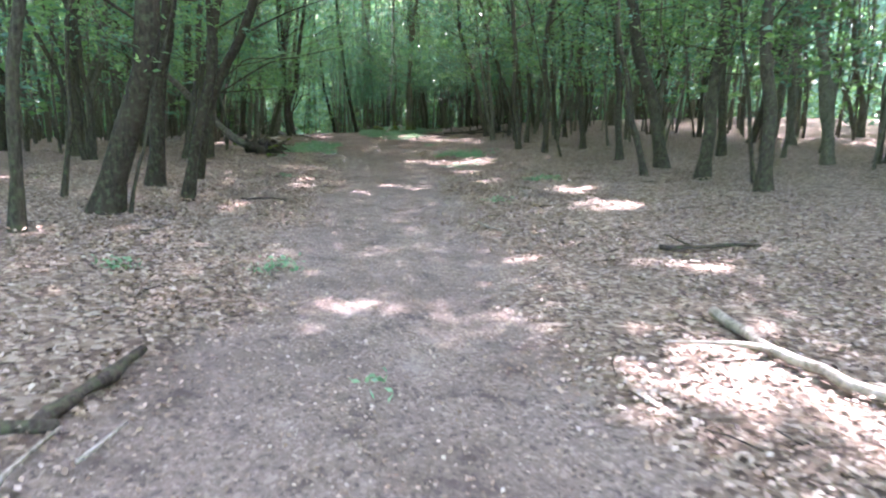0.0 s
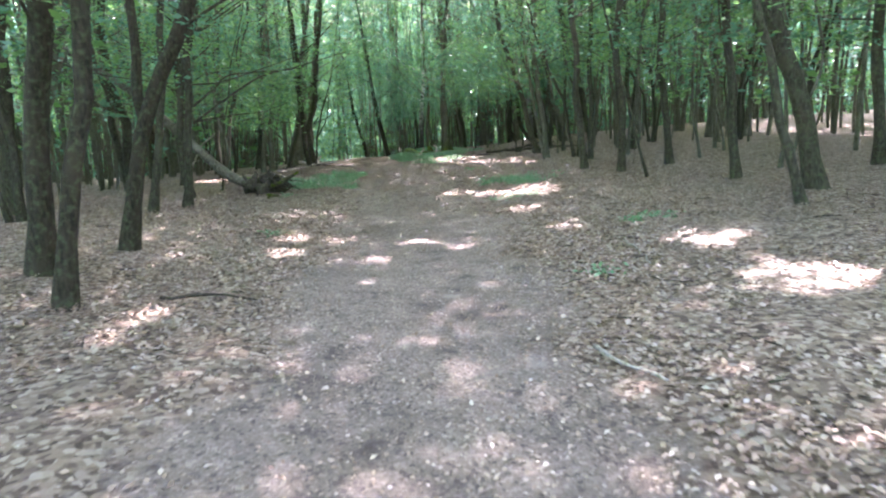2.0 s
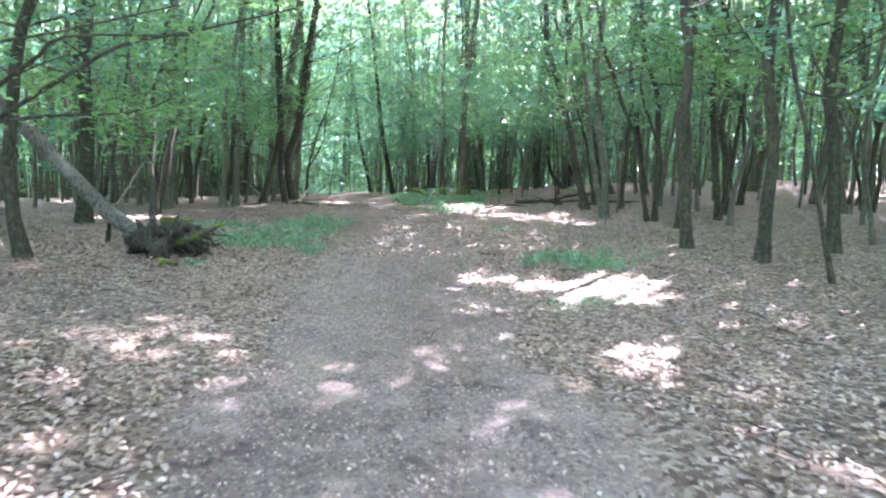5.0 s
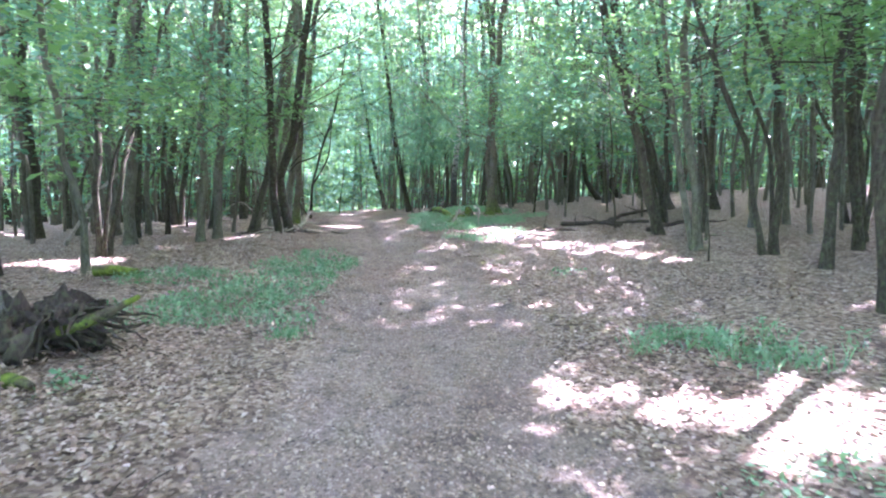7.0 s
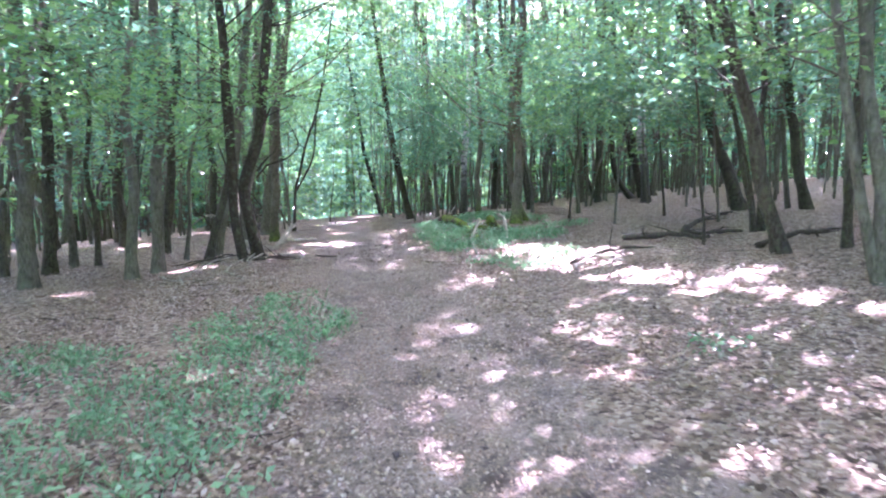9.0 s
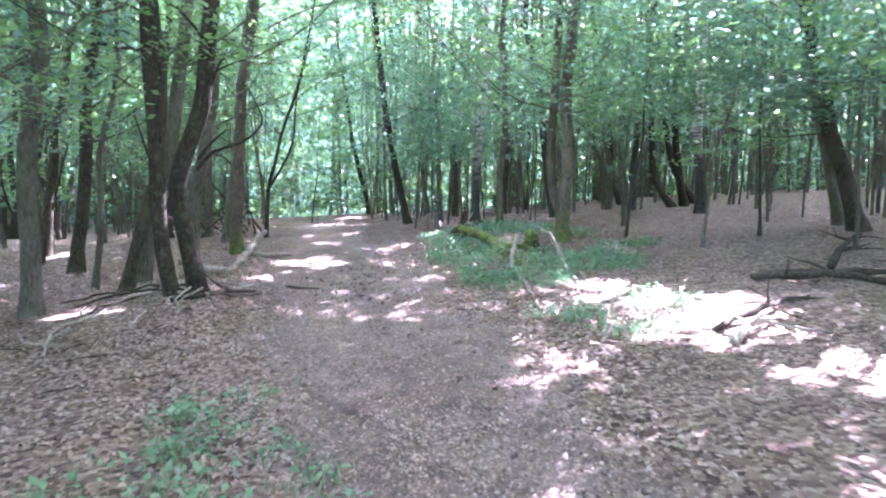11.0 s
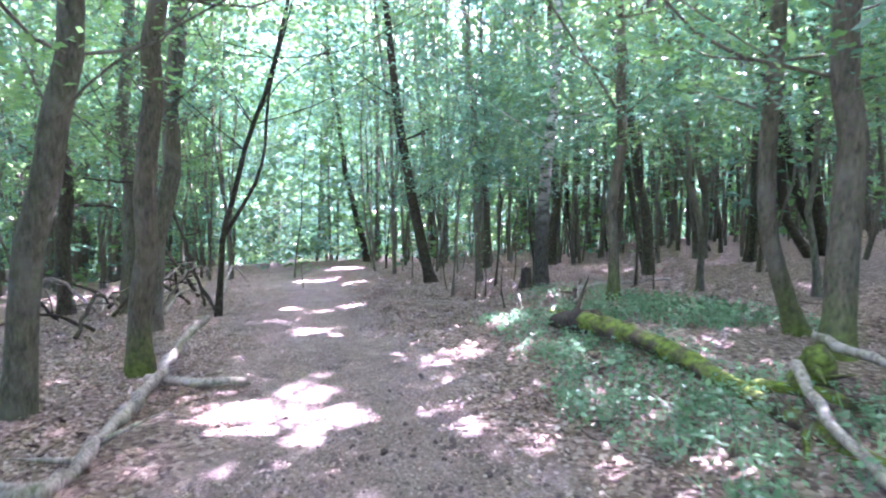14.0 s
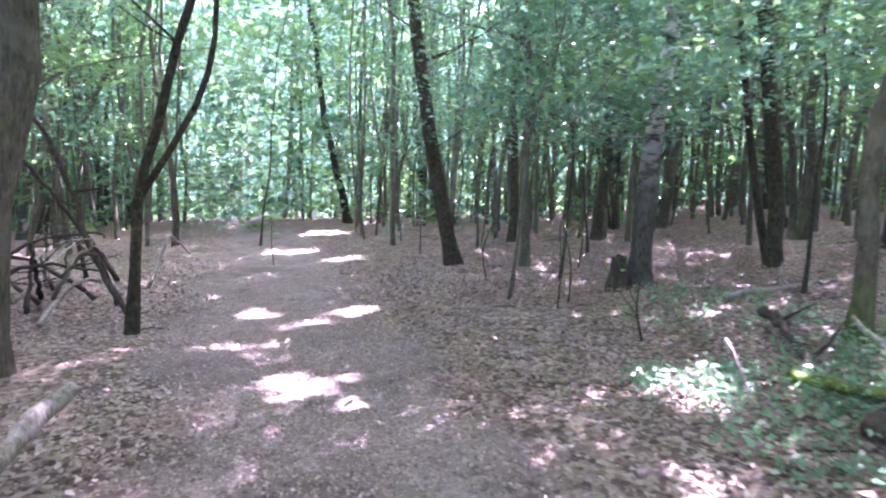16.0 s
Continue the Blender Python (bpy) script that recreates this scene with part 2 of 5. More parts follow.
# ---- meshes from arrays ----
def array_mesh(name, verts, faces, mat, smooth=False):
    me = bpy.data.meshes.new(name)
    verts, faces = np.asarray(verts, np.float32), np.asarray(faces, np.int32)
    k = faces.shape[1]
    me.vertices.add(len(verts))
    me.vertices.foreach_set("co", verts.ravel())
    me.loops.add(faces.size)
    me.loops.foreach_set("vertex_index", faces.ravel())
    me.polygons.add(len(faces))
    me.polygons.foreach_set("loop_start", np.arange(len(faces), dtype=np.int32) * k)
    if smooth:
        me.polygons.foreach_set("use_smooth", np.ones(len(faces), bool))
    me.update(calc_edges=True)
    me.materials.append(mat)
    return me


def leaf_quads(centre, ahead, normal, length, width, fold=0.12):
    """Pointed leaves, one folded quad each."""
    ahead = ahead / np.linalg.norm(ahead, axis=1, keepdims=True)
    side = np.cross(normal, ahead)
    side /= np.linalg.norm(side, axis=1, keepdims=True) + 1e-9
    up = np.cross(ahead, side)
    l, w = length[:, None], width[:, None]
    v = np.stack([centre - ahead * l / 2, centre - side * w / 2 + up * w * fold - ahead * l * 0.06,
                  centre + ahead * l / 2, centre + side * w / 2 + up * w * fold - ahead * l * 0.06], 1)
    f = np.arange(4 * len(centre)).reshape(-1, 4)
    return v.reshape(-1, 3), f


def tube(points, radii, sides=8, rough=0.0, rng=RNG, caps=True):
    """Verts and quads of a tube with an uneven skin."""
    p, r = np.asarray(points, float), np.asarray(radii, float)
    d = np.gradient(p, axis=0)
    d /= np.linalg.norm(d, axis=1, keepdims=True) + 1e-9
    ref = np.array([1.0, 0.13, 0.0]) if abs(d[:, 2]).mean() > 0.5 else np.array([0.05, 0.1, 1.0])
    a = np.cross(d, ref)
    a /= np.linalg.norm(a, axis=1, keepdims=True)
    b = np.cross(d, a)
    w = np.arange(sides) * 2 * np.pi / sides
    lump = 1 + rough * rng.normal(size=(len(p), sides)) * 0.5 + rough * rng.normal(size=(1, sides)) * 0.7
    ring = p[:, None] + (a[:, None] * np.cos(w)[None, :, None] + b[:, None] * np.sin(w)[None, :, None]) * (r[:, None] * lump)[..., None]
    v = ring.reshape(-1, 3)
    i, j = np.meshgrid(np.arange(len(p) - 1), np.arange(sides), indexing="ij")
    f = np.stack([i * sides + j, i * sides + (j + 1) % sides, (i + 1) * sides + (j + 1) % sides, (i + 1) * sides + j], -1).reshape(-1, 4)
    if caps:
        n = len(v)
        v = np.concatenate([v, p[:1] - d[:1] * r[0] * 0.3, p[-1:] + d[-1:] * r[-1] * 0.3])
        k = np.arange(sides)
        e = (len(p) - 1) * sides
        f = np.concatenate([f, np.stack([np.full(sides, n), (k + 1) % sides, k, k], 1)[:, [0, 1, 2, 2]],
                            np.stack([np.full(sides, n + 1), e + k, e + (k + 1) % sides, e + (k + 1) % sides], 1)])
    return v, f


def smooth_line(points, step):
    """A Catmull-Rom line through the points."""
    p = np.asarray(points, float)
    q = np.concatenate([2 * p[:1] - p[1:2], p, 2 * p[-1:] - p[-2:-1]])
    out = []
    for k in range(len(p) - 1):
        a, b, c, d = q[k:k + 4]
        n = max(2, int(np.linalg.norm(c - b) / step))
        s = (np.arange(n) / n)[:, None]
        out.append(0.5 * (2 * b + (c - a) * s + (2 * a - 5 * b + 4 * c - d) * s**2 + (3 * b - a - 3 * c + d) * s**3))
    return np.concatenate([*out, p[-1:]])


def joined(pieces):
    v, f, n = [], [], 0
    for a, b in pieces:
        v.append(a)
        f.append(np.asarray(b) + n)
        n += len(a)
    return np.concatenate(v), np.concatenate(f)


def quad_mesh(name, v, f, mat, smooth=True):
    """A mesh from quads, of which some are triangles with a doubled corner."""
    me = bpy.data.meshes.new(name)
    me.from_pydata([tuple(p) for p in v.tolist()], [], [tuple(dict.fromkeys(q)) for q in f.tolist()])
    me.materials.append(mat)
    me.polygons.foreach_set("use_smooth", np.full(len(me.polygons), smooth))
    me.update()
    return me


def child(name, me, parent, label=""):
    ob = new(name, me)
    ob.parent = parent
    return tagged(ob, label)


# ---- where the canopy is opened to let sun flecks fall ----
GAPS = []


def gap(x, y, a, b):
    GAPS.append((x, y, a, b))


gap(1.66, 2.31, 0.09, 0.09)
gap(1.85, 2.75, 0.42, 0.36)
gap(1.53, 3.22, 0.55, 0.46)
gap(-0.13, 4.08, 0.10, 0.09)
gap(0.19, 4.18, 0.12, 0.09)
gap(-0.82, 4.26, 0.12, 0.09)
gap(-0.57, 4.50, 0.14, 0.10)
gap(2.22, 5.55, 0.25, 0.23)
gap(-4.06, 5.62, 0.12, 0.21)
gap(0.61, 5.79, 0.11, 0.13)
gap(0.45, 7.10, 0.11, 0.20)
gap(-3.07, 7.81, 0.20, 0.36)
gap(2.20, 9.02, 0.66, 0.56)
gap(-2.43, 9.09, 0.15, 0.11)
gap(-0.52, 9.18, 0.09, 0.09)
gap(-7.13, 9.33, 0.13, 0.38)
gap(-0.68, 9.33, 0.16, 0.10)
gap(3.06, 9.36, 0.20, 0.34)
gap(-1.78, 10.34, 0.20, 0.29)
gap(-2.77, 10.36, 0.17, 0.20)
gap(2.17, 10.54, 0.15, 0.14)
gap(1.87, 10.62, 0.40, 0.37)
gap(1.76, 10.83, 0.24, 0.28)
gap(-0.71, 11.07, 0.09, 0.09)
gap(-0.74, 11.13, 0.09, 0.09)
gap(-4.88, 11.14, 0.12, 0.28)
gap(-2.90, 11.18, 0.14, 0.13)
gap(-2.54, 11.36, 0.14, 0.11)
gap(-2.95, 11.37, 0.22, 0.23)
gap(-1.39, 11.39, 0.22, 0.14)
gap(-2.52, 11.44, 0.19, 0.19)
gap(-1.40, 11.46, 0.20, 0.11)
gap(-2.27, 11.51, 0.10, 0.10)
gap(-3.05, 11.56, 0.09, 0.09)
gap(1.35, 11.67, 0.15, 0.14)
gap(0.77, 11.71, 0.09, 0.09)
gap(0.64, 11.83, 0.24, 0.23)
gap(0.59, 11.83, 0.16, 0.10)
gap(-0.84, 11.94, 0.09, 0.09)
gap(-1.98, 12.09, 0.09, 0.09)
gap(-1.99, 12.10, 0.09, 0.09)
gap(0.62, 12.34, 0.16, 0.13)
gap(-2.09, 12.57, 0.12, 0.09)
gap(0.04, 14.24, 0.27, 0.55)
gap(0.24, 16.14, 0.14, 0.34)
gap(0.36, 16.23, 0.24, 0.33)
gap(-0.34, 16.41, 0.22, 0.23)
gap(0.47, 16.87, 0.31, 0.45)
gap(-0.03, 17.00, 0.50, 0.44)
gap(-0.10, 17.11, 0.75, 0.54)
gap(-1.51, 17.25, 0.22, 0.18)
gap(-0.47, 17.28, 0.43, 0.34)
gap(-1.06, 17.34, 0.18, 0.23)
gap(-1.53, 17.41, 0.24, 0.20)
gap(-3.35, 20.10, 0.10, 0.09)
gap(-9.21, 21.92, 1.10, 0.75)
gap(0.41, 22.66, 0.21, 0.29)
gap(0.20, 23.32, 0.43, 0.42)
gap(-0.70, 24.17, 0.44, 0.67)
gap(-8.98, 24.18, 0.35, 0.29)
gap(0.04, 24.65, 0.38, 0.51)
gap(-1.26, 24.70, 0.65, 0.51)
gap(-3.38, 25.19, 0.17, 0.21)
gap(-1.86, 25.76, 0.26, 0.33)
gap(-2.44, 25.79, 0.28, 0.31)
gap(-1.88, 26.38, 0.51, 0.59)
gap(-8.38, 26.46, 0.43, 0.39)
gap(-1.89, 26.51, 0.72, 1.05)
gap(-2.17, 27.22, 0.79, 0.48)
gap(-2.74, 27.92, 0.43, 0.34)
gap(-7.54, 29.01, 0.14, 0.41)
gap(-7.71, 30.52, 0.22, 0.28)
gap(-5.83, 30.58, 0.14, 0.19)
gap(-6.94, 30.65, 0.27, 0.15)
gap(-7.34, 30.74, 0.67, 0.53)
gap(-6.00, 30.87, 0.18, 0.09)
gap(-7.42, 30.93, 0.14, 0.13)
gap(-7.29, 31.48, 0.39, 0.26)
gap(-13.08, 31.78, 0.39, 0.64)
gap(-6.06, 31.87, 0.22, 0.31)
gap(-6.20, 32.33, 0.15, 0.12)
gap(-5.91, 32.46, 0.10, 0.15)
gap(-6.24, 32.54, 0.12, 0.18)
gap(-5.95, 32.61, 0.10, 0.12)
gap(-5.57, 33.98, 0.24, 0.25)
gap(-5.50, 34.17, 0.18, 0.24)
gap(-7.82, 34.22, 0.20, 0.14)
gap(-8.31, 34.48, 0.41, 0.29)
gap(-8.03, 34.54, 0.13, 0.15)
gap(-8.70, 35.13, 0.22, 0.13)
gap(-8.86, 35.57, 0.23, 0.11)
gap(-8.52, 36.47, 0.32, 0.14)
gap(-9.32, 36.85, 0.31, 0.20)
gap(-8.24, 36.95, 0.28, 0.23)
gap(-9.15, 41.51, 0.43, 0.60)
gap(-10.62, 43.22, 0.68, 0.48)
gap(-10.74, 47.11, 0.72, 0.81)
GAP_TABLE = np.array(GAPS)


def sunlit(p):
    """For world points: whether their shadow would fall into a fleck of sunlight on the floor."""
    gx, gy = p[:, 0], p[:, 1]
    for _ in range(3):
        z = p[:, 2] - land(gx, gy)
        gx, gy = p[:, 0] - SUN.x / SUN.z * z, p[:, 1] - SUN.y / SUN.z * z
    gx, gy = gx + 0.1 * np.sin(gy * 9 + gx * 4), gy + 0.1 * np.sin(gx * 11 - gy * 3)
    hit = np.zeros(len(p), bool)
    for x, y, a, b in GAP_TABLE:
        wob = 1 + 0.25 * np.sin(3 * np.arctan2(gy - y, gx - x) + x * 7) + 0.15 * np.sin(7 * np.arctan2(gy - y, gx - x) + y * 5)
        hit |= ((gx - x) / a) ** 2 + ((gy - y) / b) ** 2 < wob
    return hit & (np.modf(np.abs(np.sin(p[:, 0] * 91.7 + p[:, 1] * 47.3)) * 1000)[0] > 0.06)


def clear_of_walk(p, room=1.5, above=2.7):
    d = np.abs(p[:, 0] - line_x(p[:, 1]))
    return ~((d < room) & (p[:, 1] < 34) & (p[:, 2] - land(p[:, 0], p[:, 1]) < above))


# ---- ground ----
def spaced(lo, hi, step, far):
    inner = np.arange(lo, hi + step / 2, step)
    grow, out = step, []
    at = hi
    while at < far:
        grow *= 1.28
        at += grow
        out.append(at)
    left, at, grow = [], lo, step
    while at > -far:
        grow *= 1.28
        at -= grow
        left.append(at)
    return np.array(left[::-1] + inner.tolist() + out)


def build_ground():
    xs, ys = spaced(-15, 10, 0.2, 900), spaced(-3, 50, 0.2, 900)
    x, y = np.meshgrid(xs, ys, indexing="ij")
    z = land(x, y)
    way = trail(x, y)
    relief = 0.018 * np.sin(x * 5.1 + np.sin(y * 3.3)) * np.sin(y * 4.4 + np.sin(x * 2.7)) + 0.03 * np.sin(x * 1.3 + y * 0.7) * np.sin(y * 1.1 - x * 0.4)
    inside = (np.abs(x) < 18) & (y > -4) & (y < 52)
    z = z + relief * inside * (1 - 0.6 * way) - 0.035 * way * inside + RNG.normal(size=x.shape) * 0.006 * inside
    v = np.stack([x, y, z], -1).reshape(-1, 3)
    n = len(ys)
    i, j = np.meshgrid(np.arange(len(xs) - 1), np.arange(n - 1), indexing="ij")
    f = np.stack([i * n + j, (i + 1) * n + j, (i + 1) * n + j + 1, i * n + j + 1], -1).reshape(-1, 4)
    me = array_mesh("ground", v, f, FLOOR, True)
    att = me.attributes.new("trail", "FLOAT", "POINT")
    att.data.foreach_set("value", way.ravel().astype(np.float32))
    tagged(new("ground", me), "leaf-strewn forest floor with a trodden earth trail", "ground", kind="structure")


build_ground()


# ---- trees ----
def stem_line(knots, height):
    """Through the knots, then on and up to the given height."""
    p = [(0.0, 0.0, -0.25), (0.0, 0.0, 0.0), *knots]
    a, b = np.array(p[-2]), np.array(p[-1])
    way = (b - a) / (np.linalg.norm(b - a) + 1e-9)
    while p[-1][2] < height:
        way = way * 0.75 + np.array([RNG.normal() * 0.06, RNG.normal() * 0.06, 0.32])
        way /= np.linalg.norm(way)
        p.append(tuple(np.array(p[-1]) + way * 2.2))
    return smooth_line(p, 0.42)


def sway(line, rng, much=0.045):
    """Small bends along a stem."""
    z = line[:, 2]
    hold = np.clip(z / 1.5, 0, 1)
    for k in (0, 1):
        line[:, k] += hold * much * (np.sin(z * rng.uniform(1.2, 2.2) + rng.uniform(0, 6)) + 0.6 * np.sin(z * rng.uniform(2.8, 4.5) + rng.uniform(0, 6)))
    return line


def spray_leaves(at, out, reach, count, size, rng, tilt=0.38):
    """Leaves of flat sprays: at, out: start and way of each twig."""
    n = len(at)
    s = rng.random((n, count)) ** 0.8
    lateral = rng.normal(size=(n, count)) * 0.33 * (0.25 + s) * reach[:, None] * 0.8
    side = np.stack([-out[:, 1], out[:, 0], 0 * out[:, 0]], 1)
    side /= np.linalg.norm(side, axis=1, keepdims=True) + 1e-9
    c = at[:, None] + out[:, None] * (s * reach[:, None])[..., None] + side[:, None] * lateral[..., None]
    c[..., 2] += rng.normal(size=(n, count)) * 0.07 * reach[:, None] - 0.14 * s**2 * reach[:, None]
    ahead = out[:, None] + side[:, None] * np.sign(lateral)[..., None] * 0.9 + rng.normal(size=(n, count, 3)) * 0.4
    normal = np.array([0, 0, 1.0]) + rng.normal(size=(n, count, 3)) * tilt
    c, ahead, normal = (a.reshape(-1, 3) for a in (c, ahead, normal))
    length = size * rng.uniform(0.65, 1.35, len(c))
    return c, ahead, normal, length


def limbs_of(line, dia, count, lo, rng, length=2.0):
    """Thin side branches of a stem: tubes and their tips."""
    pieces, tips = [], []
    zs = line[:, 2]
    for _ in range(count):
        z = rng.uniform(lo, zs[-1] * 0.92)
        k = int(np.argmin(abs(zs - z)))
        a = rng.uniform(0, 2 * np.pi)
        reach = length * rng.uniform(0.45, 1.15) * (1.0 if z < 7 else 1.2)
        rise = rng.uniform(0.05, 0.75)
        out = np.array([np.cos(a), np.sin(a), rise])
        p0 = line[k]
        p1 = p0 + out * reach * 0.45 + rng.normal(size=3) * 0.1
        p2 = p0 + out * reach + np.array([0, 0, 0.12 * reach]) + rng.normal(size=3) * 0.2
        pts = smooth_line([p0, p1, p2], 0.4)
        r0 = min(dia * 0.13, 0.022) * rng.uniform(0.5, 1.0)
        pieces.append(tube(pts, np.linspace(r0, 0.006, len(pts)), 5, 0.05, rng, caps=False))
        tips.extend((pts[i], out) for i in range(len(pts) // 3, len(pts)))
    return pieces, tips


def crown_of(tips, origin, sprays, per, size, rng, lift=None, filtered=True, spread=0.9):
    pick = rng.integers(0, len(tips), sprays)
    at = np.array([tips[i][0] for i in pick]) + rng.normal(size=(sprays, 3)) * [0.3, 0.3, 0.12]
    a = rng.uniform(0, 2 * np.pi, sprays)
    base = np.array([tips[i][1] for i in pick])
    out = np.stack([np.cos(a), np.sin(a), rng.normal(size=sprays) * 0.1], 1) + base * [0.9, 0.9, 0.1]
    out /= np.linalg.norm(out, axis=1, keepdims=True)
    c, ahead, normal, length = spray_leaves(at, out, rng.uniform(0.5, 1.25, sprays) * spread, per, size, rng)
    w = c + origin
    keep = clear_of_walk(w) & (w[:, 2] > land(w[:, 0], w[:, 1]) + 0.3)
    if filtered:
        keep &= ~sunlit(w)
    return leaf_quads(c[keep], ahead[keep], normal[keep], length[keep], length[keep] * 0.56)


LABELS = {
    "old": "stout dark forest tree leaning beside the trail",
    "side": "upright forest tree with dark bark beside the trail",
    "side2": "slender leaning tree with grey-brown bark",
    "thin": "thin young tree with a bare lower stem",
    "mid": "slender forest tree with grey-brown bark",
    "big": "thick leaning tree with brown bark in leaf litter",
    "twin": "dark twin-stemmed tree with a curved base beside the trail",
    "birch": "birch with dark fissured base and white upper bark",
    "moss": "grey-barked tree with green moss at its foot",
    "dark": "dark leaning tree at the edge of the trail",
    "curve": "tree with a foot that sweeps up in a curve",
    "forked": "stout grey-brown tree that forks above the trail side",
    "edge": "thick dark tree leaning over the slope",
}
SKIN = {"birch": BARK_BIRCH, "moss": BARK_MOSS, "dark": BARK_DARK, "twin": BARK_DARK, "old": BARK_DARK, "side": BARK_DARK, "side2": BARK_DARK, "forked": BARK_DARK, "edge": BARK_DARK, "curve": BARK_DARK}
PLACED = []


def tree(kind, x, y, dia, *knots, sprays=None, per=23, low=2.3, size=0.085, leaf=None, reach=None, tall=None, forks=(), arms=()):
    rng = np.random.default_rng(int(abs(x * 1000) + abs(y * 77)))
    z = float(land(x, y))
    thin = kind == "thin" or dia < 0.13
    height = tall or (rng.uniform(7, 10) if thin else rng.uniform(12, 15.5))
    dia = dia * {"old": 1.1, "side": 0.9, "moss": 0.76, "birch": 0.74, "twin": 1.0, "edge": 0.8, "big": 0.75}.get(kind, 0.85)
    line = sway(stem_line(knots, height), rng, 0.045 if len(knots) < 3 else 0.012)
    rise = np.clip(line[:, 2], 0, None)
    radius = dia / 2 * (1 - 0.8 * rise / height) * (1 + (0.15 if kind == "twin" else 0.42) * np.exp(-rise / 0.13)) / 1.05
    radius = np.clip(radius * (0.85 if kind == "twin" else 1.0), 0.012, None)
    stem = tube(line, radius, 7 if thin else 11, 0.07, rng)
    limbs, tips = limbs_of(line, dia, 7 if thin else 15, low - 0.5, rng, reach or (1.5 if thin else 2.2))
    if kind == "mid" and x - line_x(y) > 4 and rng.random() < 0.55:
        a = rng.uniform(0, 2 * np.pi)
        lean = np.array([np.cos(a), np.sin(a)]) * rng.uniform(0.5, 1.1)
        forks = [*forks, [(0.05 * np.cos(a), 0.05 * np.sin(a), -0.1), (*(lean * 0.35), 1.2), (*(lean * 0.7), 3.2), (*(lean * 1.1), 6.0), (*(lean * 1.2), 9.0)]]
    for fork in forks:
        arm = smooth_line(fork, 0.35)
        limbs.append(tube(arm, np.linspace(dia * 0.33, 0.012, len(arm)), 7, 0.06, rng))
    boughs = []
    for arm, leafy in arms:
        a = smooth_line(arm, 0.18)
        limbs.append(tube(a, np.linspace(0.022, 0.006, len(a)), 6, 0.15, rng, caps=False))
        if leafy:
            tips.extend((a[i], (a[i] - a[i - 1]) / np.linalg.norm(a[i] - a[i - 1])) for i in range(len(a) // 2, len(a)) for _ in range(4))
    if not thin and kind not in ("dark", "twin"):
        low_part = line[line[:, 2] < 5.0]
        more, boughs = limbs_of(low_part, dia, 4, 2.3, rng, 2.7)
        limbs += more
    base = new("tree")
    base.location = (x, y, z)
    tagged(base, LABELS[kind], "tree", "forest trees")
    v, f = joined([stem, *limbs])
    child("trunk", quad_mesh("trunk", v, f, SKIN.get(kind, BARK_HAZED if kind in ("mid", "thin") and y > 20 and rng.random() < 0.5 else BARK)), base)
    count = sprays if sprays is not None else (38 if thin else 95)
    v, f = crown_of(tips, np.array((x, y, z)), count, per, size, rng)
    if boughs:
        v, f = joined([(v, f), crown_of(boughs, np.array((x, y, z)), 26, 34, 0.085, rng)])
    child("crown", array_mesh("crown", v, f, leaf or (LEAF_SKYLIT if rng.random() < 0.35 else LEAF)), base)
    PLACED.append((x, y))
    return base


tree("old", -4.04, 6.72, 0.28, (0.37, 0.03, 1.28), (0.60, 0.05, 2.01))
tree("side", -4.73, 9.18, 0.27, (0.20, 0.02, 1.66), (0.39, 0.03, 2.67))
tree("side2", -3.78, 8.22, 0.18, (0.21, 0.02, 1.04), (0.45, 0.04, 2.21))
tree("thin", -5.03, 7.48, 0.08, (0.14, 0.01, 0.96), (0.30, 0.03, 2.09))
tree("mid", -8.90, 13.79, 0.35, (0.16, 0.01, 1.95), (0.29, 0.03, 3.44))
tree("thin", -3.80, 6.78, 0.05, (0.14, 0.01, 0.58), (0.28, 0.02, 1.02))
tree("mid", -4.21, 5.53, 0.14, (0.14, 0.00, 1.07), (0.28, 0.01, 2.04))
tree("big", 4.25, 13.38, 0.37, (-0.39, -0.00, 1.57), (-0.91, -0.00, 3.18))
tree("thin", 3.59, 12.36, 0.16, (-0.22, -0.00, 0.74), (-0.49, -0.00, 1.58))
tree("big", 4.55, 11.84, 0.32, (0.02, 0.00, 1.39), (0.12, 0.00, 2.85))
tree("big", 4.80, 9.95, 0.29, (-0.11, -0.00, 1.37), (-0.21, -0.00, 2.46))
tree("thin", 5.02, 10.76, 0.10, (-0.28, -0.00, 1.36), (-0.56, -0.00, 2.64))
tree("forked", -4.59, 10.36, 0.22, (0.24, 0.01, 1.05), (0.40, 0.02, 1.49), (0.62, 0.03, 1.97), (0.84, 0.04, 2.38), forks=[[(0.37, 0.02, 1.41), (0.31, 0.01, 1.67), (0.33, 0.02, 2.02), (0.35, 0.02, 2.41), (0.28, 0.05, 5.0), (0.1, 0.1, 8.5)]])
tree("mid", -6.45, 14.00, 0.18, (0.21, 0.01, 1.07), (0.41, 0.02, 2.16))
tree("mid", 3.81, 15.30, 0.21, (-0.15, -0.01, 1.54), (-0.35, -0.02, 2.96))
tree("mid", 6.39, 15.62, 0.25, (-0.08, -0.00, 1.21), (-0.22, -0.01, 2.48))
